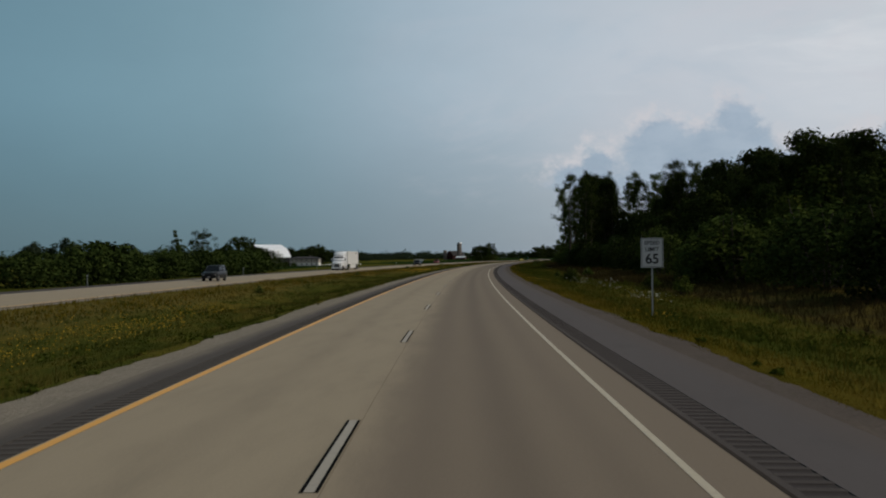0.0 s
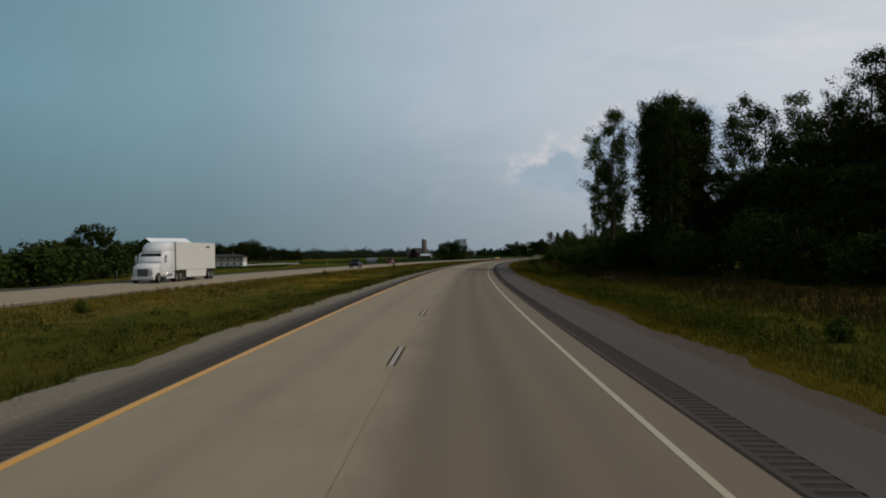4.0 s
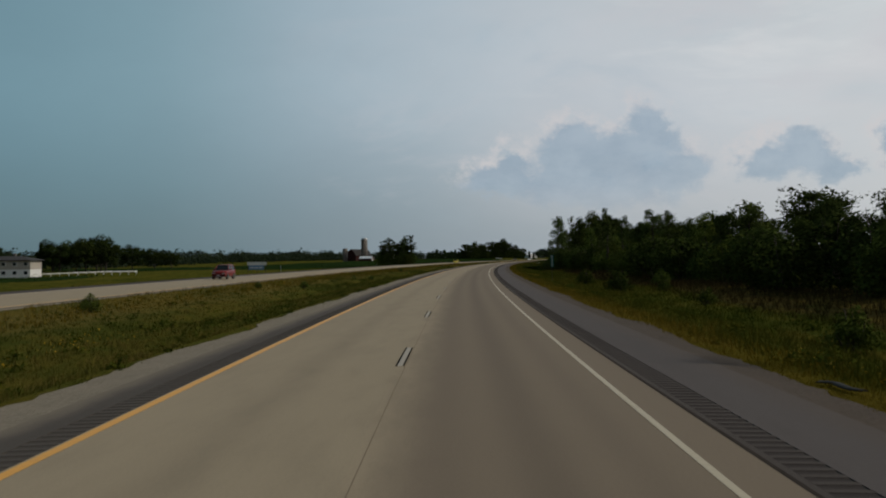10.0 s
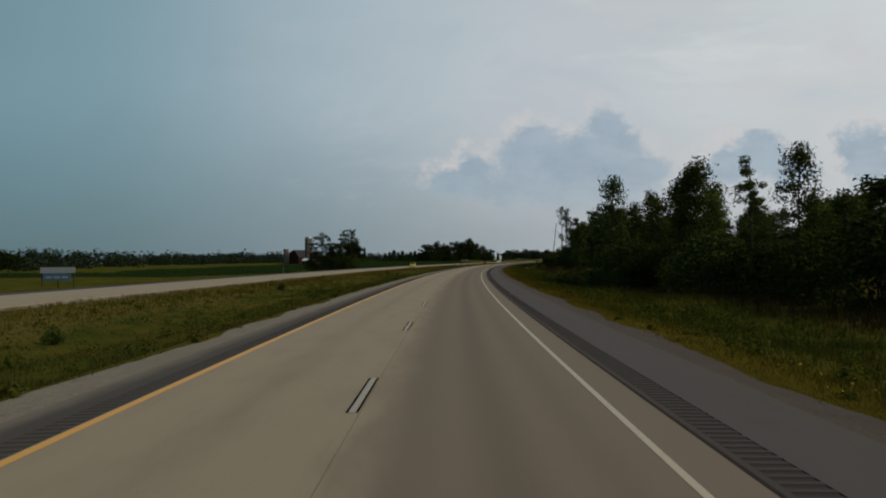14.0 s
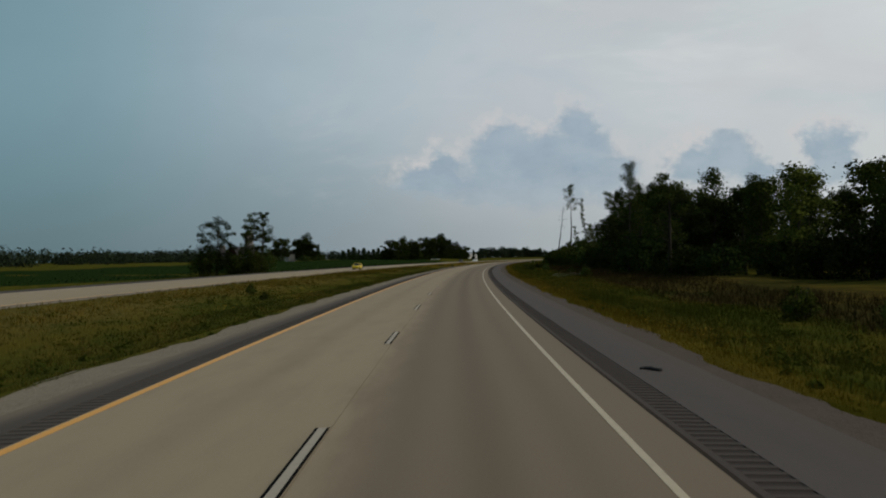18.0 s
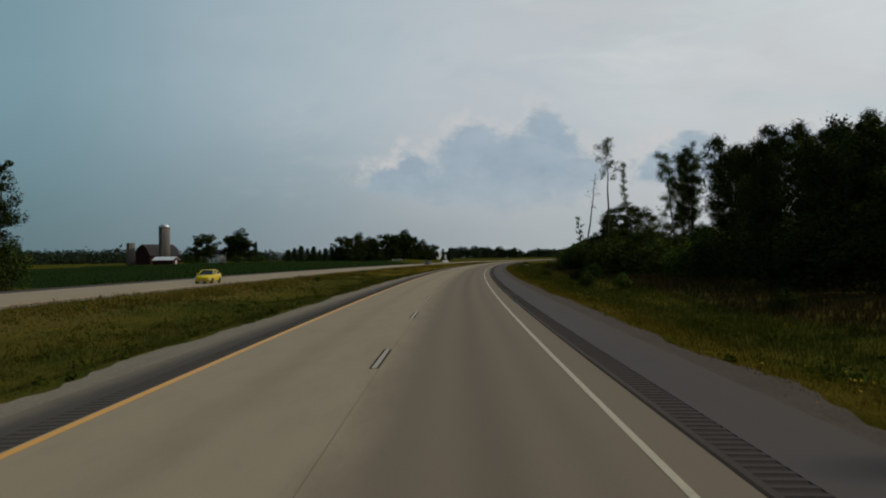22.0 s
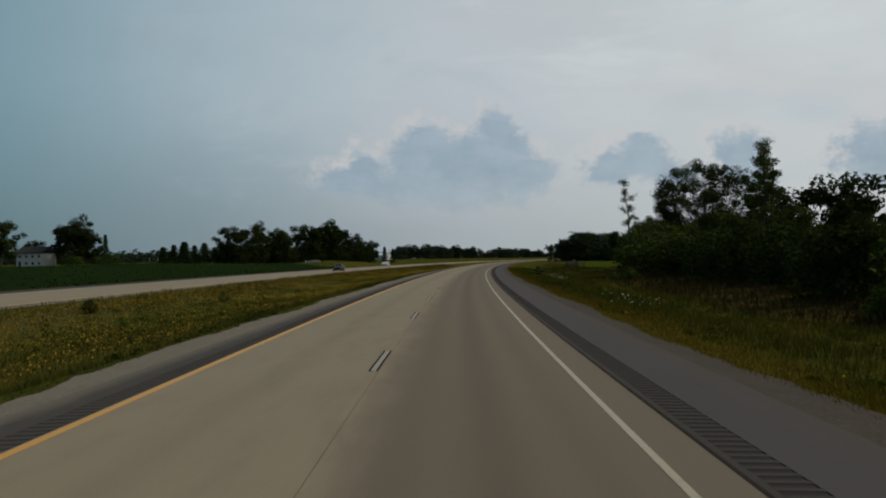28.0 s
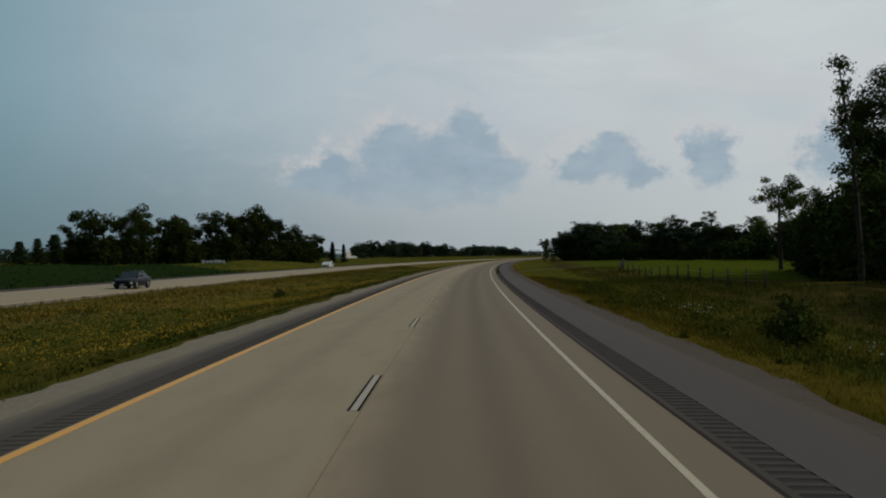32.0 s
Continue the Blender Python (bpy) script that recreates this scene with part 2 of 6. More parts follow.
def ribbon(name, s0, s1, ds, lats, zs, material, wob=0.0, wob_last=True):
    """A band along the road: its cross section is lats, zs; the plan's metres are its UV."""
    s = np.arange(s0, s1 + ds * 0.5, ds)
    lats, zs = np.asarray(lats, float), np.asarray(zs, float)
    ss, ll = np.meshgrid(s, lats, indexing="ij")
    zz = np.broadcast_to(zs, ss.shape).copy()
    if wob:
        rng = np.random.RandomState(len(name) + int(abs(lats[0]) * 10))
        w = np.convolve(rng.normal(0, 1, len(s) + 6), np.ones(7) / 7, "valid") * 2.2 * wob
        cols = (-2, -1) if wob_last else (0, 1)
        for c in cols:
            ll = ll.copy()
            ll[:, c] += w
    me = mesh_of(name, spots(ss, ll, zz), [grid_faces(len(s), len(lats))], [material], uv=np.stack([ss, ll], -1).reshape(-1, 2))
    return new(name, me)


def part(name, bm, material, parent, label=""):
    me = bpy.data.meshes.new(name)
    bm.to_mesh(me)
    bm.free()
    me.materials.append(material)
    ob = new(name, me)
    ob.parent = parent
    if label:
        ob["label"] = label
    return ob


# ---- materials ----
def surface(name, rough=0.8, metal=0.0, spec=0.3):
    m = bpy.data.materials.new(name)
    m.use_nodes = True
    n = Net(m.node_tree)
    b = n.nodes["Principled BSDF"]
    b.inputs["Roughness"].default_value = rough
    b.inputs["Metallic"].default_value = metal
    b.inputs["Specular IOR Level"].default_value = spec
    return m, n, b


def bump(n, b, height, strength, distance):
    node = n.add("ShaderNodeBump")
    node.inputs["Strength"].default_value = strength
    node.inputs["Distance"].default_value = distance
    n.put(node.inputs["Height"], height)
    n.links.new(node.outputs[0], b.inputs["Normal"])


def plan_uv(n):
    node = n.add("ShaderNodeUVMap", uv_map="plan")
    sep = n.add("ShaderNodeSeparateXYZ")
    n.links.new(node.outputs[0], sep.inputs[0])
    return node.outputs[0], sep.outputs[0], sep.outputs[1]


def simple(name, col, rough=0.7, metal=0.0, var=0.12, scale=3.0, spec=0.3, dirt=None):
    """Paint, metal or wood with mottling at two scales."""
    m, n, b = surface(name, rough, metal, spec)
    co = n.add("ShaderNodeTexCoord").outputs["Object"]
    a = n.noise(co, scale, 5, 0.6)
    g = n.noise(co, scale * 14, 3, 0.6)
    f = n.math("MULTIPLY_ADD", n.math("ADD", a, n.math("MULTIPLY", g, 0.5)), 2 * var, 1 - 1.5 * var)
    c = n.mix(1.0, col, n.vec(f, f, f), "MULTIPLY")
    if dirt:
        c = n.mix(n.math("MULTIPLY", n.step(n.noise(co, scale * 0.6, 6, 0.7), 0.5, 0.75), 0.6), c, dirt)
    n.put(b.inputs["Base Color"], c)
    bump(n, b, g, 0.15, 0.01)
    return m


def concrete_material():
    m, n, b = surface("worn_tan_concrete", 0.9, spec=0.12)
    uv, s, lat = plan_uv(n)
    big = n.noise(n.scaled(uv, 0.03, 0.35, 1), 1.0, 5, 0.6)
    mid = n.noise(n.scaled(uv, 0.35, 1.6, 1), 1.0, 5, 0.6)
    fine = n.noise(uv, 28.0, 3, 0.7)
    c = n.mix(big, (0.252, 0.205, 0.142), (0.300, 0.245, 0.170))
    c = n.mix(n.math("MULTIPLY", n.step(mid, 0.4, 0.75), 0.4), c, (0.205, 0.167, 0.118))
    # the driven lane is browner and darker, most of all in its oily middle and its two wheel tracks
    lane = n.step(n.math("MULTIPLY_ADD", mid, 0.7, lat), 0.1, 1.2)
    c = n.mix(n.math("MULTIPLY", lane, 0.85), c, (0.148, 0.116, 0.086))
    for cx, w, k in ((1.95, 0.55, 0.42), (0.95, 0.42, 0.16), (2.95, 0.40, 0.2), (-1.75, 0.6, 0.16)):
        d = n.math("ABSOLUTE", n.math("SUBTRACT", n.math("MULTIPLY_ADD", big, 0.3, lat), cx + 0.15))
        c = n.mix(n.math("MULTIPLY", n.step(d, w, 0.0), k), c, (0.098, 0.077, 0.058))
    outer = n.step(lat, 3.75, 3.95)
    c = n.mix(n.math("MULTIPLY", outer, 0.7), c, (0.165, 0.130, 0.095))
    stain = n.step(n.noise(n.scaled(uv, 0.9, 1.3, 1), 1.0, 6, 0.72), 0.64, 0.76)
    c = n.mix(n.math("MULTIPLY", stain, 0.16), c, (0.12, 0.105, 0.09))
    f = n.math("MULTIPLY_ADD", fine, 0.36, 0.82)
    c = n.mix(1.0, c, n.vec(f, f, f), "MULTIPLY")
    n.put(b.inputs["Base Color"], c)
    tines = n.noise(n.scaled(uv, 45.0, 2.0, 1), 1.0, 2, 0.5)
    bump(n, b, n.math("ADD", fine, tines), 0.3, 0.006)
    return m


def asphalt_material(name, lo, hi, dust=None):
    m, n, b = surface(name, 0.95, spec=0.08)
    uv, s, lat = plan_uv(n)
    big = n.noise(n.scaled(uv, 0.06, 0.5, 1), 1.0, 5, 0.6)
    fine = n.noise(uv, 40.0, 3, 0.75)
    c = n.mix(big, lo, hi)
    patch = n.step(n.noise(n.scaled(uv, 0.5, 1.2, 1), 1.0, 5, 0.7), 0.55, 0.75)
    c = n.mix(n.math("MULTIPLY", patch, 0.3), c, tuple(v * 0.7 for v in lo))
    if dust:
        # dust and grit blown on from the gravel beyond
        inner, outer, col = dust
        rag = n.math("MULTIPLY_ADD", n.noise(n.scaled(uv, 0.4, 1.5, 1), 1.0, 6, 0.7), 0.7, n.math("ADD", lat, -0.35))
        c = n.mix(n.math("MULTIPLY", n.step(rag, inner, outer), 0.85), c, col)
    f = n.math("MULTIPLY_ADD", fine, 0.7, 0.65)
    n.put(b.inputs["Base Color"], n.mix(1.0, c, n.vec(f, f, f), "MULTIPLY"))
    bump(n, b, fine, 0.6, 0.01)
    return m


def gravel_material(name, lo, hi):
    m, n, b = surface(name, 0.97, spec=0.06)
    uv, s, lat = plan_uv(n)
    vor = n.add("ShaderNodeTexVoronoi")
    n.put(vor.inputs["Vector"], uv)
    vor.inputs["Scale"].default_value = 26.0
    big = n.noise(uv, 0.8, 5, 0.65)
    c = n.mix(big, lo, hi)
    stone = n.add("ShaderNodeSeparateColor")
    n.put(stone.inputs[0], vor.outputs["Color"])
    f = n.math("MULTIPLY_ADD", stone.outputs[0], 0.45, 0.75)
    c = n.mix(1.0, c, n.vec(f, f, f), "MULTIPLY")
    weeds = n.step(n.noise(uv, 1.7, 5, 0.7), 0.60, 0.72)
    c = n.mix(n.math("MULTIPLY", weeds, 0.55), c, (0.05, 0.05, 0.012))
    n.put(b.inputs["Base Color"], c)
    bump(n, b, vor.outputs["Distance"], 0.7, 0.02)
    return m


def paint_line(name, col, under, wear=0.5):
    m, n, b = surface(name, 0.6, spec=0.4)
    co = n.add("ShaderNodeTexCoord").outputs["Object"]
    worn = n.step(n.noise(co, 3.2, 6, 0.75), wear, wear + 0.22)
    f = n.math("MULTIPLY_ADD", n.noise(co, 9.0, 4, 0.6), 0.3, 0.85)
    c = n.mix(1.0, col, n.vec(f, f, f), "MULTIPLY")
    n.put(b.inputs["Base Color"], n.mix(n.math("MULTIPLY", worn, 0.8), c, under))
    return m


def growth(n):
    """Where the grass grows ranker or drier: two patch masks shared by the soil and the blades on it."""
    co = n.add("ShaderNodeTexCoord").outputs["Object"]
    wide = n.noise(n.scaled(co, 0.11, 0.045, 0), 1.0, 5, 0.6, distortion=0.3)
    close = n.noise(n.scaled(co, 0.62, 0.26, 0), 1.0, 5, 0.62, distortion=0.3)
    both = n.math("MULTIPLY_ADD", close, 0.55, n.math("MULTIPLY", wide, 0.45))
    return n.step(both, 0.44, 0.60), n.step(both, 0.50, 0.36), co


def turf_material():
    m, n, b = surface("roadside_turf", 0.95, spec=0.0)
    uv, s, lat = plan_uv(n)
    dry, rank, co = growth(n)
    mid = n.noise(n.scaled(uv, 0.25, 0.5, 1), 1.0, 6, 0.7)
    fine = n.noise(uv, 5.0, 7, 0.75)
    c = n.mix(n.step(mid, 0.3, 0.7), (0.035, 0.045, 0.008), (0.070, 0.071, 0.013))
    edge = n.math("MULTIPLY_ADD", mid, 2.0, lat)
    straw = n.math("MULTIPLY", n.step(edge, 10.6, 8.6), n.step(lat, 0.0, 1.0))
    c = n.mix(n.math("MULTIPLY", straw, 0.75), c, (0.095, 0.070, 0.009))
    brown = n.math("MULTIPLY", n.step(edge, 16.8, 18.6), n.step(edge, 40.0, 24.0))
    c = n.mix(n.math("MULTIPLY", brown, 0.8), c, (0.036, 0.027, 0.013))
    median = n.math("MULTIPLY", n.step(edge, -3.0, -5.0), n.step(lat, -25.0, -21.0))
    far_side = n.mix(n.step(edge, -13.5, -18.0), (0.055, 0.060, 0.012), (0.120, 0.093, 0.030))
    c = n.mix(n.math("MULTIPLY", median, 0.75), c, far_side)
    c = n.mix(n.math("MULTIPLY", dry, 0.5), c, (0.112, 0.082, 0.015))
    c = n.mix(n.math("MULTIPLY", rank, 0.6), c, (0.026, 0.036, 0.005))
    f = n.math("MULTIPLY_ADD", fine, 1.0, 0.5)
    c = n.mix(1.0, c, n.vec(f, f, f), "MULTIPLY")
    n.put(b.inputs["Base Color"], c)
    bump(n, b, fine, 0.8, 0.15)
    return m


def leaf_material(name, a, bcol, tip=None, through=0.12, lush=None, spread=0.6):
    """Blades or leaves: colour by plant, by leaf and by patch of ground, and a little light through them."""
    m = bpy.data.materials.new(name)
    m.use_nodes = True
    n = Net(m.node_tree)
    b = n.nodes["Principled BSDF"]
    b.inputs["Roughness"].default_value = 0.75
    b.inputs["Specular IOR Level"].default_value = 0.0
    isl = n.add("ShaderNodeNewGeometry").outputs["Random Per Island"]
    obj = n.add("ShaderNodeObjectInfo").outputs["Random"]
    c = n.mix(isl, a, bcol)
    if tip:
        dry, rank, co = growth(n)
        odd = n.math("GREATER_THAN", n.math("FRACT", n.math("MULTIPLY", isl, 17.3)), 0.22)
        c = n.mix(n.math("MULTIPLY", n.math("MULTIPLY", dry, odd), 0.85), c, tip)
        c = n.mix(n.math("MULTIPLY", rank, 0.8), c, lush or (0.034, 0.044, 0.005))
    else:
        f = n.math("MULTIPLY_ADD", obj, spread, 1 - spread / 2)
        c = n.mix(1.0, c, n.vec(f, f, n.math("MULTIPLY", f, 0.9)), "MULTIPLY")
        warm = n.math("MULTIPLY", n.math("FRACT", n.math("MULTIPLY", obj, 7.31)), 0.45)
        c = n.mix(warm, c, n.mix(1.0, c, (1.30, 1.05, 0.75), "MULTIPLY"))
    n.put(b.inputs["Base Color"], c)
    tr = n.add("ShaderNodeBsdfTranslucent")
    n.put(tr.inputs[0], c)
    mixer = n.add("ShaderNodeMixShader")
    mixer.inputs[0].default_value = through
    n.links.new(b.outputs[0], mixer.inputs[1])
    n.links.new(tr.outputs[0], mixer.inputs[2])
    n.links.new(mixer.outputs[0], n.nodes["Material Output"].inputs[0])
    return m


def bark_material():
    m, n, b = surface("grey_bark", 0.9, spec=0.15)
    co = n.add("ShaderNodeTexCoord").outputs["Object"]
    g = n.noise(n.scaled(co, 9, 9, 1.2), 1.0, 5, 0.7)
    n.put(b.inputs["Base Color"], n.mix(g, (0.022, 0.018, 0.014), (0.075, 0.064, 0.052)))
    bump(n, b, g, 0.7, 0.03)
    return m


CONCRETE = concrete_material()
ASPHALT = asphalt_material("dark_asphalt", (0.051, 0.0430, 0.0395), (0.070, 0.0595, 0.0545))
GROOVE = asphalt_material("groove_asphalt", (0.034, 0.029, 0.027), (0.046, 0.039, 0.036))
ASPHALT_LEFT = asphalt_material("brown_asphalt", (0.060, 0.052, 0.046), (0.082, 0.071, 0.062), (-4.35, -4.95, (0.165, 0.138, 0.108)))
SHOULDER = asphalt_material("grey_asphalt", (0.071, 0.062, 0.060), (0.096, 0.084, 0.081), (5.55, 6.30, (0.086, 0.071, 0.063)))
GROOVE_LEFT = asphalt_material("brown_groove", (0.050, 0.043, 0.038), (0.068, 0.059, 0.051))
GRAVEL = gravel_material("mauve_grey_gravel", (0.058, 0.046, 0.038), (0.095, 0.076, 0.062))
GRAVEL_PALE = gravel_material("pale_gravel", (0.165, 0.140, 0.108), (0.245, 0.208, 0.160))
WHITE_LINE = paint_line("white_edge_paint", (0.37, 0.32, 0.225), (0.19, 0.165, 0.125), 0.56)
DASH_WHITE = paint_line("white_dash_tape", (0.29, 0.25, 0.195), (0.17, 0.145, 0.11), 0.5)
YELLOW_LINE = paint_line("yellow_edge_paint", (0.62, 0.30, 0.045), (0.30, 0.22, 0.12), 0.60)
BLACK_TAPE = simple("black_tape", (0.010, 0.010, 0.010), 0.9, var=0.3, spec=0.0)
SEALANT = simple("joint_sealant", (0.168, 0.136, 0.101), 0.9, var=0.3, spec=0.0)
TAR_SEAL = simple("tar_seal", (0.040, 0.034, 0.030), 0.9, var=0.3, spec=0.0)
TURF = turf_material()
BARK = bark_material()
LEAF = leaf_material("forest_leaf", (0.012, 0.020, 0.006), (0.032, 0.046, 0.014), through=0.07)
LEAF_PALE = leaf_material("poplar_leaf", (0.026, 0.042, 0.014), (0.068, 0.094, 0.030))
# brush leaf in two copies: a lighter one for lit brush, a darker for shaded
LEAF_LIT = leaf_material("shrub_leaf", (0.030, 0.048, 0.012), (0.078, 0.104, 0.024), through=0.10, spread=0.9)
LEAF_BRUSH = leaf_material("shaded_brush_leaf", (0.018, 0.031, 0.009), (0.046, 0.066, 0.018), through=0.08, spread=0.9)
# far woods: the haze of distance is put into a paler, bluer leaf colour
LEAF_HAZY = leaf_material("far_wood_leaf", (0.020, 0.034, 0.024), (0.042, 0.060, 0.040), through=0.08)
LEAF_DARK = leaf_material("spruce_needles", (0.012, 0.024, 0.010), (0.026, 0.042, 0.018), through=0.08)
BLADE_STRAW = leaf_material("straw_blade", (0.098, 0.074, 0.008), (0.132, 0.094, 0.012), tip=(0.165, 0.116, 0.022), lush=(0.058, 0.058, 0.006), through=0.2)
BLADE = leaf_material("green_blade", (0.044, 0.053, 0.008), (0.070, 0.073, 0.011), tip=(0.125, 0.094, 0.018), through=0.2)
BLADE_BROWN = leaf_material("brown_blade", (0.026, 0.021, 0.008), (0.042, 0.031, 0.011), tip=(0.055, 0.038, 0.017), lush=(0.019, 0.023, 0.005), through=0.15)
BLADE_MEDIAN = leaf_material("median_blade", (0.047, 0.056, 0.010), (0.076, 0.077, 0.014), tip=(0.125, 0.096, 0.026), lush=(0.031, 0.042, 0.009), through=0.2)
WEED_LEAF = leaf_material("weed_leaf", (0.030, 0.044, 0.006), (0.064, 0.078, 0.012), tip=(0.075, 0.070, 0.010), lush=(0.024, 0.036, 0.005), through=0.15)

# ---- ground and road ----
def build_ground():
    s = np.concatenate([np.arange(-1400, -100, 50.0), np.arange(-100, 1400, 4.0), np.arange(1400, 4600, 40.0)])
    lat = np.unique(np.concatenate([GROUND_LAT, np.arange(-60, -22, 2.5), np.arange(-21.5, -6, 1.4), np.arange(8, 40, 1.8), np.arange(-180, -60, 12.0), np.arange(44, 140, 10.0)]))
    ss, ll = np.meshgrid(s, lat, indexing="ij")
    me = mesh_of("ground", spots(ss, ll, ground_z(ss, ll)), [grid_faces(len(s), len(lat))], [TURF], uv=np.stack([ss, ll], -1).reshape(-1, 2), smooth=True)
    return tagged(new("ground", me), "rough green and straw-coloured grass verge and fields", "grass", kind="structure")


ground = build_ground()
S0, S1 = -90, 2600


def bank(lat):
    """The near carriageway falls to both sides of its lane line."""
    return np.where(np.asarray(lat) > 0, -SLOPE * np.asarray(lat), 0.03 * np.asarray(lat))


def tilt(lat):
    """The far carriageway leans into the bend."""
    return -0.022 * np.asarray(lat)


def build_road(prefix, off, dz, mirror):
    """One carriageway: slab, paved shoulders and gravel. off shifts it sideways; mirror swaps its wide and narrow shoulder."""
    def band(name, a, b, z0, material, label, cat, ds=3.0, wob=0.0, last=True):
        if mirror:
            a, b, last = -b, -a, not last
        lats = [a, a + 0.004, b - 0.004, b]
        fall = tilt if mirror else bank
        if a < 0 < b:
            lats = [a, a + 0.004, 0.0, b - 0.004, b]
        zs = [dz + fall(v) + z0 for v in lats]
        zs[0], zs[-1] = zs[0] - 0.3, zs[-1] - 0.3
        if wob:
            outer = -1 if last else 0
            zs[outer] += 0.3 - 0.05
            zs[outer + (-1 if last else 1)] -= 0.02
            lats[-2 if last else 1] = (lats[0] + lats[-1]) / 2
        ob = ribbon(name, S0, S1, ds, [v + off for v in lats], zs, material, wob, last)
        return tagged(ob, label, cat, kind="structure")
    band("road" + prefix, -3.95 if mirror else -3.70, 4.30, 0.0, CONCRETE, "tan worn concrete carriageway with darker wheel tracks", "road")
    if not mirror:
        band("shoulder_lip", 4.304, 4.438, 0.0, ASPHALT, "strip of asphalt between concrete and grooves", "road")
    band("shoulder_wide" + prefix, 4.304 if mirror else 4.882, 6.35, 0.0, ASPHALT if mirror else SHOULDER, "dark grey asphalt shoulder beside the concrete lanes", "road")
    band("shoulder_narrow" + prefix, -4.5 if mirror else -4.95, -3.954 if mirror else -4.174, 0.0, ASPHALT_LEFT, "narrow dark asphalt shoulder beside the median", "road")
    band("gravel_wide" + prefix, 6.354, 6.85 if mirror else 7.25, -0.012, GRAVEL_PALE if mirror else GRAVEL, "pale grey gravel edge with weeds", "gravel", 0.6, 0.16, True)
    band("gravel_narrow" + prefix, -5.3 if mirror else -6.1, -4.504 if mirror else -4.954, -0.012, GRAVEL_PALE, "pale grey gravel edge beside the median grass", "gravel", 0.6, 0.17, False)


build_road("_near", 0.0, 0.0, False)
build_road("_far", -28.1, -0.32, True)


def build_lines():
    marks = tagged(new("lane_marking"), "painted white and yellow lines on the concrete lanes", "road marking", kind="structure")

    def line(name, a, b, material, label, off=0.0, dz=0.0, z=0.004, s1=S1):
        ob = ribbon(name, S0, s1, 2.0, [off + a, off + b], [dz + (tilt(a) if off else bank(a)) + z, dz + (tilt(b) if off else bank(b)) + z], material)
        ob.parent = marks
        ob["label"] = label
        return ob
    line("edge_line", 3.575, 3.675, WHITE_LINE, "white painted edge line")
    line("edge_line", -3.65, -3.49, YELLOW_LINE, "yellow painted edge line")
    line("joint_seal", 0.10, 0.110, SEALANT, "thin dark sealed joint between the lanes", z=0.003)
    line("joint_seal", 4.272, 4.335, TAR_SEAL, "dark seam where concrete meets asphalt", z=0.003)
    line("edge_line", -3.75, -3.60, WHITE_LINE, "white painted edge line", -28.1, -0.32)
    line("edge_line", 3.59, 3.74, YELLOW_LINE, "yellow painted edge line", -28.1, -0.32)
    # lane dashes 3.81 m long every 15.24 m: white tape between two black ones
    def strip_mesh(name, a, b, length, material):
        bm = bmesh.new()
        bmesh.ops.create_cube(bm, size=1, matrix=Matrix.Translation(((a + b) / 2, -length / 2, 0)) @ Matrix.Diagonal((b - a, length, 0.004, 1)))
        me = bpy.data.meshes.new(name)
        bm.to_mesh(me)
        bm.free()
        me.materials.append(material)
        return me
    white = strip_mesh("dash", -0.05, 0.05, 3.81, DASH_WHITE)
    black = [strip_mesh("black_border", -0.086, -0.051, 3.81, BLACK_TAPE), strip_mesh("black_border", 0.051, 0.086, 3.81, BLACK_TAPE)]
    for i in range(-2, 76):
        d = new("dash", white)
        d.matrix_basis = place(12.42 + 15.24 * i, 0.0, 0.005)
        d.parent = marks
        for me in black:
            e = new("black_border", me)
            e.parent = d


build_lines()


def build_rumble(lat0, lat1, s0, s1, flat, cut):
    """Asphalt with milled grooves, one every 30 cm, 18 cm long and 13 mm deep."""
    step = 0.3048
    k = np.arange(s0, s1, step)
    prof_s = np.array([0.0, 0.012, 0.09, 0.168, 0.18])
    prof_z = np.array([0.0, -0.009, -0.014, -0.009, 0.0])
    s = np.concatenate([(k[:, None] + prof_s[None, :]).ravel(), [k[-1] + step, S1]])
    s = np.concatenate([[S0], s])
    z = np.concatenate([[0], np.tile(prof_z, len(k)), [0, 0]])
    ss = np.stack([s, s], -1)
    ll = np.broadcast_to(np.array([lat0, lat1]), ss.shape)
    zz = z[:, None] + bank(ll)
    # faces below the road surface take the darker groove asphalt
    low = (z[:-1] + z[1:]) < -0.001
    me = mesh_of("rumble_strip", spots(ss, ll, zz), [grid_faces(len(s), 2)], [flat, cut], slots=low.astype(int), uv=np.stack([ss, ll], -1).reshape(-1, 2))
    return tagged(new("rumble_strip", me), "row of milled rumble grooves in the asphalt shoulder", "rumble strip", kind="stuff")


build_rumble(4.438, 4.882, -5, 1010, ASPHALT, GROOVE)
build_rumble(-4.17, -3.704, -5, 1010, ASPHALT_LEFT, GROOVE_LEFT)

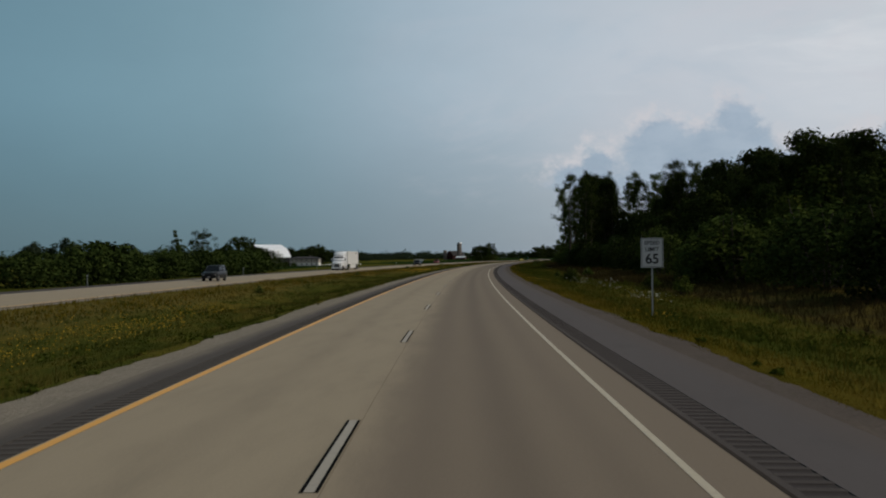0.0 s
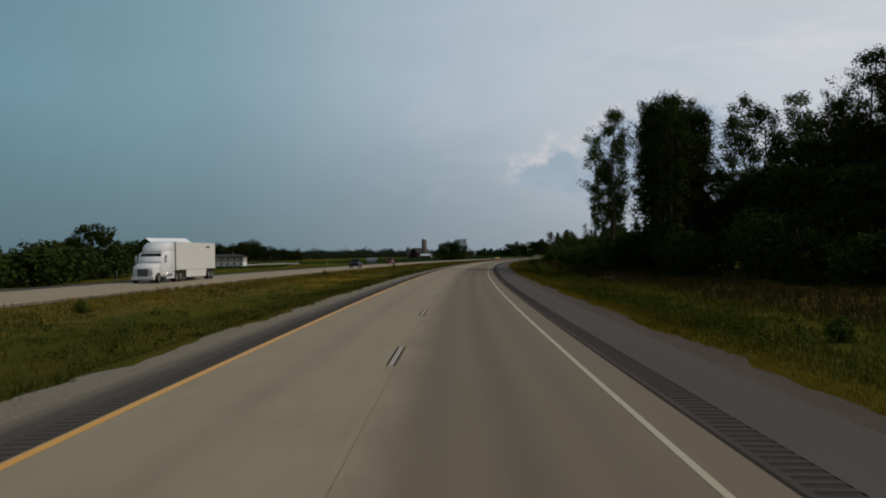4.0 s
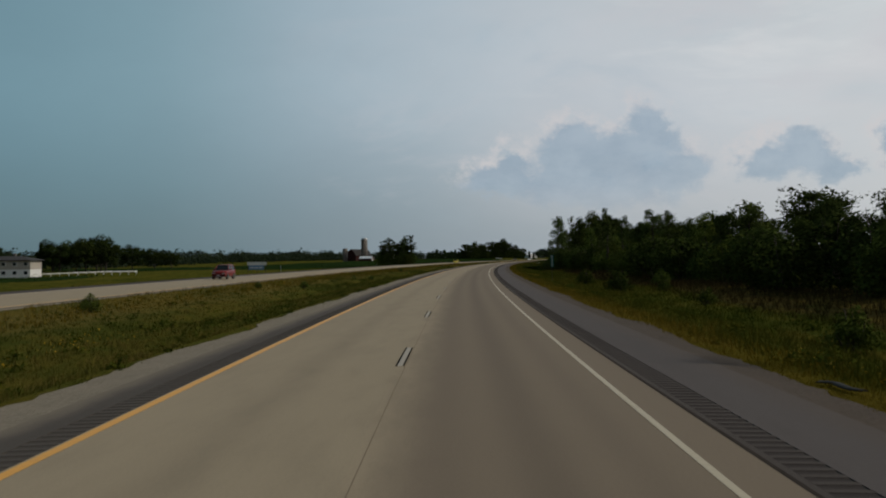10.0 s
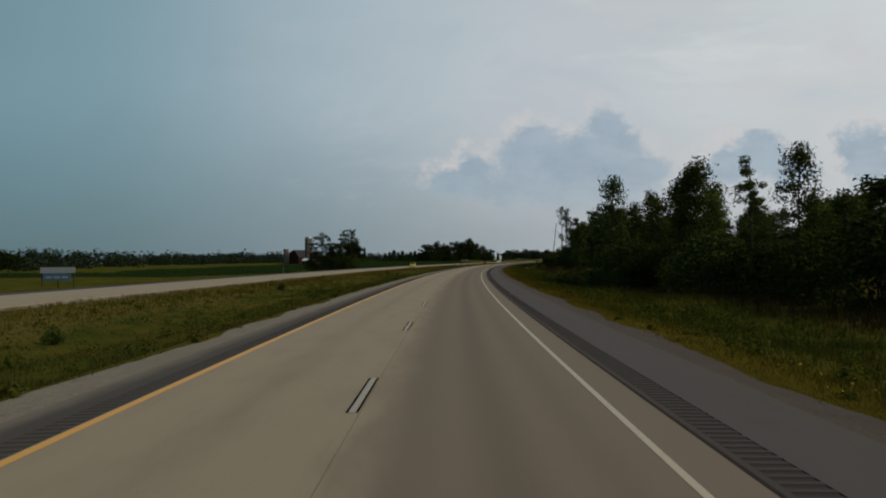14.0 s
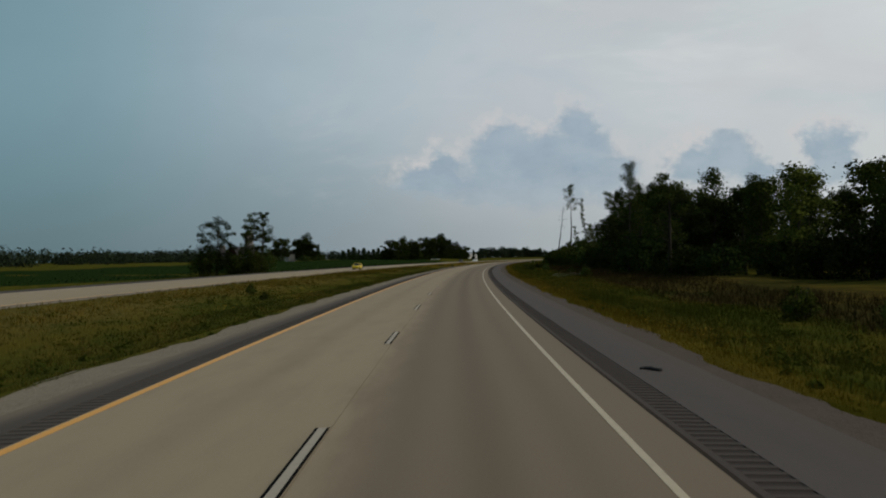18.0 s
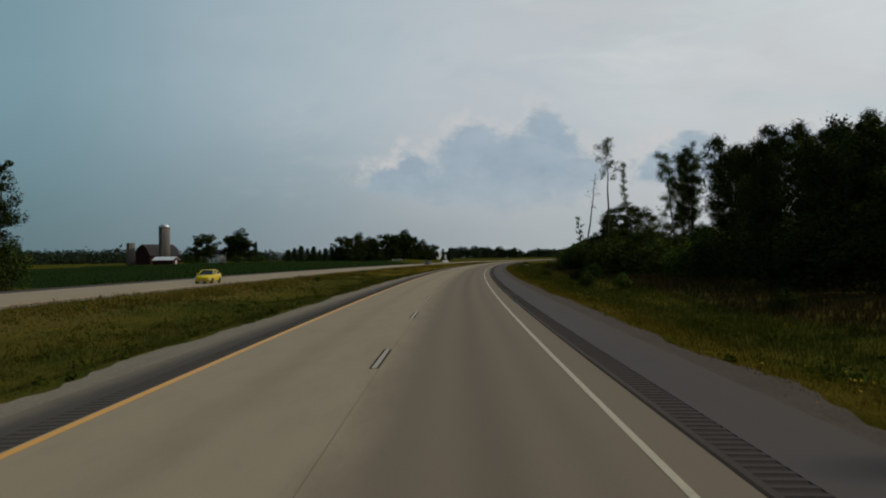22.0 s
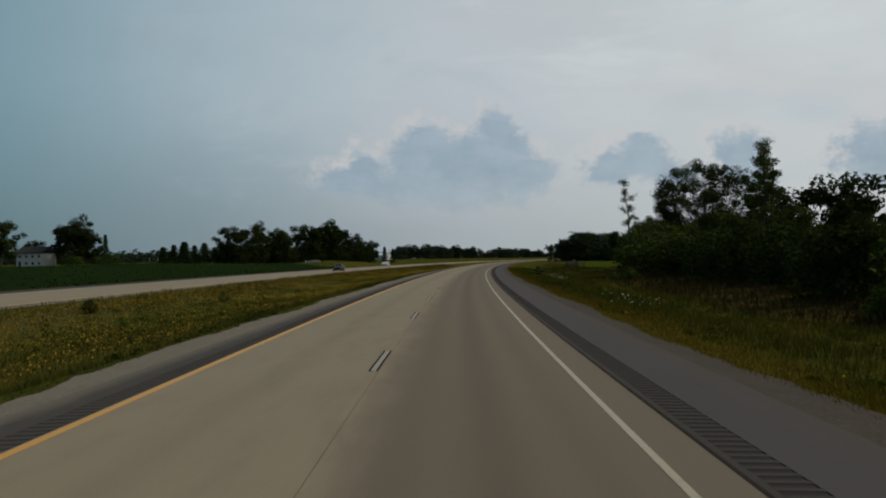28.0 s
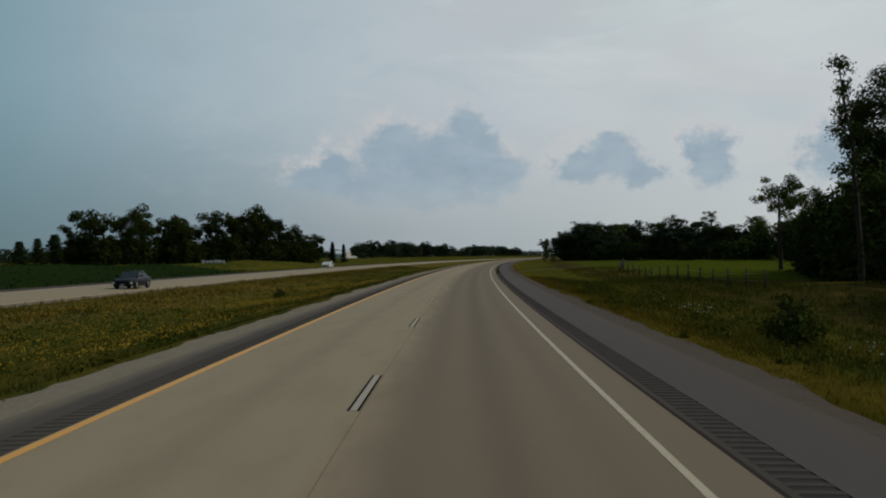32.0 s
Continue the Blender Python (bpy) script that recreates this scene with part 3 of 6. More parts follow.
# ---- trees ----
class Wood:
    """Collects tapered tubes and leaves of one tree."""

    def __init__(self, seed):
        self.rng = np.random.RandomState(seed)
        self.v, self.f, self.n = [], [], 0
        self.tips = []

    def tube(self, pts, r0, r1, sides=5):
        pts = np.asarray(pts, float)
        m = len(pts)
        rad = np.linspace(r0, r1, m)
        d = np.gradient(pts, axis=0)
        d /= np.linalg.norm(d, axis=1)[:, None] + 1e-9
        ref = np.where(np.abs(d[:, 2:3]) > 0.9, np.array([[1.0, 0, 0]]), np.array([[0, 0, 1.0]]))
        u = np.cross(d, ref)
        u /= np.linalg.norm(u, axis=1)[:, None] + 1e-9
        w = np.cross(d, u)
        a = np.linspace(0, 2 * np.pi, sides, endpoint=False)
        ring = pts[:, None] + rad[:, None, None] * (np.cos(a)[None, :, None] * u[:, None] + np.sin(a)[None, :, None] * w[:, None])
        i = np.arange(m - 1)[:, None] * sides + np.arange(sides)[None, :]
        j = np.arange(m - 1)[:, None] * sides + (np.arange(sides) + 1)[None, :] % sides
        q = np.stack([i, j, j + sides, i + sides], -1).reshape(-1, 4) + self.n
        self.v.append(ring.reshape(-1, 3))
        self.f.append(q)
        self.n += m * sides

    def limb(self, base, way, length, r, sides=3, bend=0.25, twigs=2, m=4):
        rng = self.rng
        way = np.asarray(way, float) / np.linalg.norm(way)
        t = np.linspace(0, 1, m)
        side = rng.normal(0, 1, 3) * bend
        pts = base + length * (t[:, None] * way + (t ** 2)[:, None] * side * 0.5)
        pts[:, 2] += length * 0.12 * t ** 2
        self.tube(pts, r, r * 0.25, sides)
        for k in range(twigs):
            q = rng.uniform(0.35, 0.85)
            p = pts[int(q * (m - 1))]
            wdir = way + rng.normal(0, 0.6, 3)
            wdir /= np.linalg.norm(wdir)
            ln = length * rng.uniform(0.3, 0.5)
            e = p + ln * wdir
            self.tube([p, e], r * 0.4, r * 0.12, 3)
            self.tips += [e, e, (p + e) / 2]
        self.tips += [pts[-1], pts[-2], pts[int(m * 0.6)]]
        return pts

    def trunk_mesh(self, name):
        return mesh_of(name, np.concatenate(self.v), [np.concatenate(self.f)], [BARK], smooth=True)

    def leaves(self, name, count, spread, size, material, tips=None, squash=0.75):
        rng = self.rng
        tips = np.asarray(self.tips if tips is None else tips)
        d = np.clip(rng.normal(0, 1, (count, 3)), -1.5, 1.5) * np.array([1, 1, squash])
        c = tips[rng.randint(0, len(tips), count)] + d * spread
        c[:, 2] = np.maximum(c[:, 2], 0.12)
        out = d / (np.linalg.norm(d, axis=1)[:, None] + 1e-9)
        side = c * np.array([1, 1, 0])
        out += 0.7 * side / (np.linalg.norm(side, axis=1)[:, None] + 0.4)
        return leaf_mesh(name, c, size, material, rng, out)


def leaf_mesh(name, c, size, material, rng, out=None):
    """Small pointed leaves at the given centres; they turn their faces outwards and up to the light."""
    count = len(c)
    nn = rng.normal(0, 1, (count, 3))
    if out is not None:
        nn = 0.55 * nn + out + np.array([0, 0, 0.35])
    nn /= np.linalg.norm(nn, axis=1)[:, None] + 1e-9
    a = np.cross(nn, rng.normal(0, 1, (count, 3)))
    a /= np.linalg.norm(a, axis=1)[:, None] + 1e-9
    b = np.cross(nn, a)
    ln = size * rng.uniform(0.6, 1.35, count)[:, None]
    wd = ln * 0.62
    v = np.stack([c - a * ln * 0.7 + b * wd, c - a * ln * 0.5 - b * wd, c + a * ln + nn * ln * 0.15], 1)
    return mesh_of(name, v.reshape(-1, 3), [np.arange(count * 3).reshape(-1, 3)], [material])


def tall_tree(seed, h, bare, width, count, material, size=0.26, lean=0.03, spread=0.62, limbs=22):
    """A forest-grown tree: long trunk, narrow uneven crown with gaps."""
    w = Wood(seed)
    rng = w.rng
    m = 9
    t = np.linspace(0, 1, m)
    wob = np.cumsum(rng.normal(0, 0.012 * h, (m, 2)), 0) * t[:, None]
    pts = np.stack([wob[:, 0] + lean * h * t ** 2, wob[:, 1], h * 0.97 * t], -1)
    r = 0.011 * h + 0.03
    w.tube(pts, r, 0.03, 6)
    for i in range(limbs):
        q = bare + (1 - bare) * (i + rng.uniform(0, 0.8)) / limbs
        p = np.array([np.interp(q, t, pts[:, k]) for k in range(3)])
        rel = (q - bare) / (1 - bare)
        ln = width * (0.35 + 0.9 * math.sin(math.pi * min(1, 0.15 + rel * 0.8))) * rng.uniform(0.45, 1.15)
        ang = i * 2.4 + rng.uniform(-0.5, 0.5)
        rise = 0.35 + 0.8 * rel + rng.uniform(-0.15, 0.2)
        w.limb(p, (math.cos(ang), math.sin(ang), rise), ln, r * 0.32 * (1.15 - q), twigs=2)
    w.tips.append(pts[-1])
    return w.trunk_mesh("trunk"), w.leaves("crown", count, spread, size, material)


def clump_tree(seed, h, low, width, clumps, ball, count, material, size=0.2, flat=0.72):
    """A tree whose leaves stand in separate round clumps, each at the end of a limb."""
    w = Wood(seed)
    rng = w.rng
    r = 0.015 * h + 0.06
    top = np.array([0.03 * h * rng.normal(), 0.03 * h * rng.normal(), h * 0.8])
    w.tube([(0, 0, 0), top * 0.4, top * 0.75, top], r, 0.04, 7)
    out = []
    for i in range(clumps):
        ang, out_r = rng.uniform(0, 2 * math.pi), math.sqrt(rng.uniform(0.0, 1.0))
        roof = h * (0.60 + 0.40 * math.sqrt(1 - 0.95 * out_r ** 2)) - ball * 0.6
        sole = h * (low + 0.12 * out_r) + ball * 0.5
        far = out_r * (width - ball * 0.6) * (1 + 0.16 * math.sin(3 * ang + seed))
        c = np.array([math.cos(ang) * far, math.sin(ang) * far, sole + (roof - sole) * rng.uniform(0, 1) ** 0.6])
        q = min(0.98, max(0.15, (c[2] - 0.45 * math.hypot(c[0], c[1])) / (h * 0.8)))
        a = np.array([np.interp(q, [0, 1], [0, top[0]]), np.interp(q, [0, 1], [0, top[1]]), h * 0.8 * q])
        w.tube([a, (a + c) / 2 + rng.normal(0, 0.06, 3) * ball - [0, 0, 0.1 * ball], c], r * 0.3 * (1.1 - q), 0.012, 4)
        out.append((c, ball * rng.uniform(0.55, 1.25)))
    k = rng.randint(0, clumps, count)
    d = rng.normal(0, 1, (count, 3))
    d /= np.linalg.norm(d, axis=1)[:, None]
    out_way = d.copy()
    d *= (rng.uniform(0.15, 1, count) ** 0.4 * rng.uniform(0.85, 1.12, count))[:, None] * np.array([1, 1, flat])
    c = np.array([o[0] for o in out])[k] + d * np.array([o[1] for o in out])[k][:, None]
    c[:, 2] = np.maximum(c[:, 2], 0.15)
    return w.trunk_mesh("trunk"), leaf_mesh("crown", c, size, material, rng, out_way)


def shrub(seed, h, width, count, material, size=0.2, lobes=13):
    """Many-stemmed brush, leafy to the ground: rounded heaps of leaves over thin stems."""
    w = Wood(seed)
    rng = w.rng
    heaps = []
    for i in range(lobes):
        ang, far = i * 2.4 + rng.uniform(-0.4, 0.4), math.sqrt((i + 0.5) / lobes) * 0.62 * width
        ball = width * rng.uniform(0.24, 0.42)
        top = h * (1 - 0.45 * (far / (0.62 * width)) ** 2) * rng.uniform(0.78, 1.0)
        heaps.append((math.cos(ang) * far, math.sin(ang) * far, max(top - ball, ball * 0.5), ball))
    for x, y, z, ball in heaps[::2]:
        w.limb(np.array([x * 0.3, y * 0.3, 0.0]), (x * 0.7, y * 0.7, z + ball * 0.6), math.hypot(z + ball * 0.6, 0.7 * math.hypot(x, y)), 0.04 + 0.005 * h, 3, 0.15, 1, 4)
    q = np.array(heaps)
    k = rng.randint(0, lobes, count)
    d = rng.normal(0, 1, (count, 3))
    d /= np.linalg.norm(d, axis=1)[:, None]
    drop = np.where(rng.uniform(0, 1, count) < 0.3, rng.uniform(0, 1, count), 0.0) * q[k, 2]
    c = q[k, :3] + d * (q[k, 3] * rng.uniform(0.2, 1, count) ** 0.35 * rng.uniform(0.88, 1.14, count))[:, None]
    c[:, 2] = np.maximum(c[:, 2] - drop, rng.uniform(0.05, 0.5, count))
    return w.trunk_mesh("brushwood"), leaf_mesh("foliage", c, size, material, rng, d)


def spruce(seed, h, width, count):
    w = Wood(seed)
    rng = w.rng
    w.tube([(0, 0, 0), (0, 0, h * 0.5), (0, 0, h)], 0.018 * h, 0.02, 5)
    tips = []
    for i in range(46):
        q = 0.06 + 0.92 * i / 46
        ang = i * 2.4
        ln = width * (1 - q) ** 0.85 * rng.uniform(0.75, 1.1)
        a, b = np.array([0, 0, h * q]), np.array([math.cos(ang) * ln, math.sin(ang) * ln, h * q - 0.22 * ln])
        w.tube([a, (a + b) / 2 + [0, 0, 0.05], b], 0.03, 0.01, 3)
        for k in np.linspace(0.25, 1, 5):
            tips.append(a + (b - a) * k)
    return w.trunk_mesh("trunk"), w.leaves("crown", count, 0.26, 0.24, LEAF_DARK, tips, 0.5)


PROTOS = {
    "tall_a": tall_tree(11, 23, 0.40, 2.7, 7800, LEAF, 0.13, spread=0.42, limbs=30), "tall_b": tall_tree(12, 21, 0.32, 3.0, 7800, LEAF, 0.13, lean=-0.03, spread=0.42, limbs=30),
    "tall_c": tall_tree(13, 19, 0.24, 2.5, 7000, LEAF_PALE, 0.125, lean=0.05, spread=0.40, limbs=28), "tall_d": tall_tree(14, 17, 0.20, 2.8, 7000, LEAF, 0.13, spread=0.44, limbs=30),
    "thin_a": tall_tree(21, 12, 0.35, 1.2, 1900, LEAF_PALE, 0.10, 0.02, 0.26, 14), "thin_b": tall_tree(22, 14, 0.15, 1.5, 5000, LEAF_PALE, 0.10, -0.03, 0.32, 26),
    "thin_c": tall_tree(23, 15.5, 0.56, 1.6, 430, LEAF_PALE, 0.16, 0.01, 0.24, 9),
    "young_a": tall_tree(31, 11, 0.06, 2.1, 4200, LEAF_BRUSH, 0.135, 0.02, 0.42, 26), "young_b": tall_tree(32, 9, 0.04, 2.2, 3900, LEAF_LIT, 0.135, -0.03, 0.42, 24),
    "young_c": tall_tree(33, 10, 0.05, 1.7, 3700, LEAF_PALE, 0.13, 0.03, 0.36, 24),
    "back_a": tall_tree(35, 12, 0.1, 2.8, 1900, LEAF, 0.24, 0.02, 0.62, 14), "back_b": tall_tree(36, 10, 0.05, 2.8, 1800, LEAF_LIT, 0.24, -0.02, 0.62, 14),
    "back_tall": tall_tree(37, 20, 0.3, 3.4, 2500, LEAF, 0.30, 0.02, 0.8, 18),
    "broad_a": clump_tree(41, 14, 0.06, 5.6, 60, 1.5, 5000, LEAF, 0.32), "broad_b": clump_tree(42, 12, 0.05, 5.6, 54, 1.4, 4500, LEAF, 0.32),
    "broad_far": clump_tree(44, 12, 0.0, 6.2, 44, 1.9, 2600, LEAF_HAZY, 0.48),
    "oak": clump_tree(43, 20, 0.1, 11.5, 170, 1.6, 52000, LEAF, 0.15),
    "airy_a": clump_tree(81, 13, 0.14, 4.2, 72, 0.9, 8500, LEAF, 0.125), "airy_b": clump_tree(82, 13.5, 0.16, 2.4, 46, 0.8, 5600, LEAF, 0.125),
    "airy_c": clump_tree(83, 13, 0.22, 1.5, 30, 0.65, 3300, LEAF_PALE, 0.12), "airy_e": clump_tree(85, 9, 0.34, 2.9, 46, 0.7, 4800, LEAF_PALE, 0.11), "airy_d": clump_tree(84, 10, 0.12, 2.3, 42, 0.72, 4600, LEAF_PALE, 0.12),
    "snag_a": tall_tree(71, 23, 0.70, 2.2, 2400, LEAF_PALE, 0.12, 0.01, 0.36, 14), "snag_b": tall_tree(72, 19.5, 0.22, 0.7, 2900, LEAF_PALE, 0.11, 0.0, 0.26, 28),
    "snag_c": tall_tree(73, 17, 0.62, 1.3, 60, LEAF_PALE, 0.14, 0.02, 0.3, 9),
    "shrub_a": shrub(51, 5.0, 3.0, 3000, LEAF_LIT, 0.135), "shrub_b": shrub(52, 4.0, 2.6, 2600, LEAF_BRUSH, 0.13), "shrub_c": shrub(53, 6.5, 3.4, 3500, LEAF_BRUSH, 0.147),
    "shrub_d": shrub(56, 5.5, 3.2, 3000, LEAF, 0.142),
    "bush": shrub(54, 1.3, 0.8, 1100, LEAF_LIT, 0.065), "shrub_far": shrub(55, 5.0, 3.2, 1700, LEAF_BRUSH, 0.21),
    "spruce_a": spruce(61, 9, 2.3, 2400), "spruce_b": spruce(62, 12, 2.8, 3400),
}
TREE_WORDS = {
    "tall": ("tree", "tall forest tree with a bare grey trunk and ragged dark crown", "tree"),
    "thin": ("sapling", "thin tall tree with sparse pale leaves, standing alone", "tree"),
    "back": ("wood_tree", "leafy tree in the depth of the wood", "tree"),
    "snag": ("poplar_tree", "tall half-dead poplar with a bare trunk and leaves near the top", "tree"),
    "young": ("young_tree", "young leafy tree with branches down to the brush", "tree"),
    "broad": ("field_tree", "broad round-crowned dark green tree standing in the field", "tree"),
    "airy": ("open_tree", "open-crowned tree with leaves in separate clumps on bare limbs", "tree"),
    "oak": ("oak_tree", "large spreading oak with dark leaves above the brush", "tree"),
    "shrub": ("shrub", "dense green shrub at the forest edge", "shrub"),
    "bush": ("bush", "small leafy bush in the long grass", "bush"),
    "spruce": ("spruce_tree", "dark conical spruce tree", "tree"),
}
plant_rng = np.random.RandomState(7)


def plant(kind, s, lat, h=None, turn=None, lean=(0, 0), wide=1.0, label="", group="", z=None):
    """A tree or shrub of its own on the plan, h metres high."""
    name, words, cat = TREE_WORDS[kind.split("_")[0]]
    trunk, crown = PROTOS[kind]
    top = max(v.co.z for v in trunk.vertices) if kind not in plant.tops else plant.tops[kind]
    plant.tops[kind] = top
    k = 1.0 if h is None else h / top
    ob = tagged(new(name), label or words, cat, group=group)
    turn = plant_rng.uniform(0, 360) if turn is None else turn
    ob.matrix_basis = place(s, lat, (gz(s, lat) if z is None else z) - 0.05) @ pose(0, 0, 0, lean[0], lean[1], 0) @ pose(0, 0, 0, 0, 0, turn) @ Matrix.Diagonal((k * wide, k * wide, k, 1))
    for me in (trunk, crown):
        c = new(me.name, me)
        c.parent = ob
    return ob


plant.tops = {}


def belt(points, n, kinds, hlo, hhi, depth, seed, group, wide=1.0):
    """n plants scattered along a line of (s, lat) and up to depth metres behind it."""
    rng = np.random.RandomState(seed)
    pts = np.array(points, float)
    seg = np.concatenate([[0], np.cumsum(np.linalg.norm(np.diff(pts, axis=0), axis=1))])
    for i in range(n):
        q = seg[-1] * (i + rng.uniform(0.05, 0.95)) / n
        s, lat = np.interp(q, seg, pts[:, 0]), np.interp(q, seg, pts[:, 1])
        s += rng.uniform(-1.5, 1.5)
        lat += math.copysign(rng.uniform(0, depth), lat)
        plant(kinds[rng.randint(len(kinds))], s, lat, rng.uniform(hlo, hhi), wide=wide * rng.uniform(0.85, 1.2), group=group)


def thicket(points, n, hlo, hhi, depth, seed, label, wide=1.0):
    """Brush too far off to count, joined into one: n leafy heaps along a line of (s, lat)."""
    rng = np.random.RandomState(seed)
    pts = np.array(points, float)
    seg = np.concatenate([[0], np.cumsum(np.linalg.norm(np.diff(pts, axis=0), axis=1))])
    me = PROTOS["shrub_far"][1]
    v = np.empty(len(me.vertices) * 3)
    me.vertices.foreach_get("co", v)
    v = v.reshape(-1, 3, 3)
    top = v[:, :, 2].max()
    out = []
    for i in range(n):
        q = seg[-1] * (i + rng.uniform(0.05, 0.95)) / n
        s, lat = np.interp(q, seg, pts[:, 0]) + rng.uniform(-1.5, 1.5), np.interp(q, seg, pts[:, 1])
        lat += math.copysign(rng.uniform(0, depth), lat)
        k, a = rng.uniform(hlo, hhi) / top, rng.uniform(0, 6.28)
        w = k * wide * rng.uniform(0.85, 1.2)
        turn = np.array([[math.cos(a) * w, -math.sin(a) * w, 0], [math.sin(a) * w, math.cos(a) * w, 0], [0, 0, k]])
        keep = rng.uniform(0, 1, len(v)) < 0.8
        out.append(v[keep].reshape(-1, 3) @ turn.T + np.array(spot(s, lat, gz(s, lat) - 0.05)))
    v = np.concatenate(out)
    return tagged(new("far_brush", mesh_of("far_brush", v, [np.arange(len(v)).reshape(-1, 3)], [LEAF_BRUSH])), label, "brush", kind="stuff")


TALL = ["tall_a", "tall_b", "tall_c", "tall_d"]
YOUNG = ["young_a", "young_b", "young_c"]
BRUSH = ["shrub_a", "shrub_b", "shrub_c"]
# brush of the shaded woods: its shade is put in as darker leaves
DARK_BRUSH = ["shrub_d", "shrub_d", "shrub_c", "shrub_b"]

# forest beside the first stretch
belt([(70, 40), (130, 42)], 10, TALL, 13, 16, 8, 1, "first forest")
belt([(130, 42), (190, 42)], 10, TALL, 15, 18, 8, 101, "first forest")
belt([(190, 42), (228, 40), (248, 28), (258, 27)], 19, TALL, 18, 23, 10, 102, "first forest")
belt([(85, 50), (150, 50)], 18, ["back_tall"], 14, 17, 18, 2, "first forest", 1.2)
for s, lat, h in ((150, 43, 13.5), (157, 45, 14.5), (163, 44, 14), (170, 47, 15), (176, 45, 15.5), (183, 46, 15), (216, 43, 15.5), (224, 45, 16.5), (232, 44, 16.5), (240, 45, 17), (247, 44, 17)):
    plant("back_a", s, lat, h, group="first forest", wide=0.95)
belt([(92, 47), (205, 47)], 18, ["back_tall"], 15, 18, 6, 120, "first forest", 1.2)
belt([(150, 50), (228, 48), (250, 41)], 46, ["back_tall"], 15, 22, 20, 103, "first forest", 1.15)
belt([(190, 40), (232, 36), (250, 33)], 20, ["back_a"], 10, 14, 10, 104, "first forest", 1.25)
belt([(48, 23), (110, 25), (180, 27), (245, 24), (283, 22)], 42, DARK_BRUSH, 4.0, 7.0, 5, 3, "first forest brush", 1.2)
belt([(60, 33), (180, 35), (280, 30)], 26, ["back_a", "back_b"], 8, 12, 7, 4, "first forest", 1.2)
for s, lat, h, kind in ((255.7, 26.7, 25, "tall_a"), (261.5, 22.5, 24.5, "tall_b"), (270, 22.2, 21.5, "tall_c"), (276.7, 24.4, 23, "tall_a"), (300, 23.8, 15.6, "thin_c"), (223.5, 24.5, 20.5, "tall_d"), (226, 26, 21, "tall_b"), (287.5, 25.8, 15, "thin_a"), (283, 27, 12, "thin_b"), (259, 30, 24, "tall_b"), (268, 32, 24, "tall_a"), (247, 27, 21.5, "tall_d"), (252, 33, 24, "tall_a")):
    plant(kind, s, lat, h, group="first forest")
belt([(240, 27), (257, 27)], 7, ["tall_d", "tall_b"], 21.0, 24.0, 6, 114, "first forest", 1.1)
plant("airy_a", 285.5, 24.3, 19.2, wide=0.42, group="first forest", label="tall forest tree with an open one-sided crown on a dark trunk")
# low growth after it
belt([(284, 25), (340, 27), (400, 26), (450, 24), (500, 21)], 42, YOUNG, 4.8, 6.9, 6, 5, "young wood", 1.2)
belt([(290, 34), (500, 32)], 40, ["back_a", "back_b"], 7, 9, 22, 6, "young wood", 1.5)
belt([(286, 23), (360, 23), (430, 21), (503, 18)], 46, BRUSH, 2.8, 5.0, 3, 7, "young wood brush", 1.3)
for s, lat, h, kind in ((344, 37, 10.5, "thin_b"), (422.7, 21.1, 9.2, "airy_c"), (455.4, 23.9, 9.6, "young_c"), (473.7, 21, 10.6, "young_a"), (486.2, 24.7, 11.8, "young_b"), (498.5, 18, 11.6, "young_c"), (503.9, 26.4, 11.5, "young_a"), (519.8, 20.0, 8.1, "airy_e"), (527.6, 17.5, 6.8, "young_c")):
    plant(kind, s, lat, h, group="young wood")
for s, lat, h, kind in ((511, 24.5, 10.5, "young_a"), (494, 22, 8.6, "young_b"), (483, 22.5, 9.2, "young_a"), (490, 27, 9.6, "young_c"), (478, 24, 8.4, "young_b"), (506, 22, 8.8, "young_c"), (468, 24.5, 10.2, "airy_c"), (442, 26, 9.0, "airy_c"), (433, 27, 7.2, "airy_d"), (448, 29, 7.4, "young_a"), (406, 25, 8.2, "airy_d"), (398, 25.5, 7.6, "young_c"), (312, 24.5, 7.4, "thin_a"), (413, 24.5, 7.0, "young_a"), (418, 26, 7.2, "young_b"), (383, 25, 6.6, "young_a"), (388, 28, 7.2, "young_b"), (378, 27, 6.4, "young_c"), (375, 29, 7.0, "airy_d"), (330, 29, 6.6, "airy_d")):
    plant(kind, s, lat, h, group="young wood")
# second wood
belt([(520, 48), (570, 44), (612, 27)], 16, YOUNG, 8, 11, 10, 8, "second wood", 1.2)
belt([(515, 44), (575, 39), (615, 24), (680, 25), (722, 26)], 40, DARK_BRUSH, 3.5, 6.0, 4, 9, "second wood brush", 1.3)
belt([(615, 28), (680, 29), (722, 29)], 22, YOUNG + ["tall_d"], 8, 11.5, 12, 10, "second wood", 1.15)
belt([(560, 44), (592, 38)], 9, YOUNG, 8.5, 10.5, 6, 116, "second wood", 1.2)
belt([(560, 56), (722, 45)], 22, ["back_a"], 10, 12, 16, 11, "second wood", 1.3)
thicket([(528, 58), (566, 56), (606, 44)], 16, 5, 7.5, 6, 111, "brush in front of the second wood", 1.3)
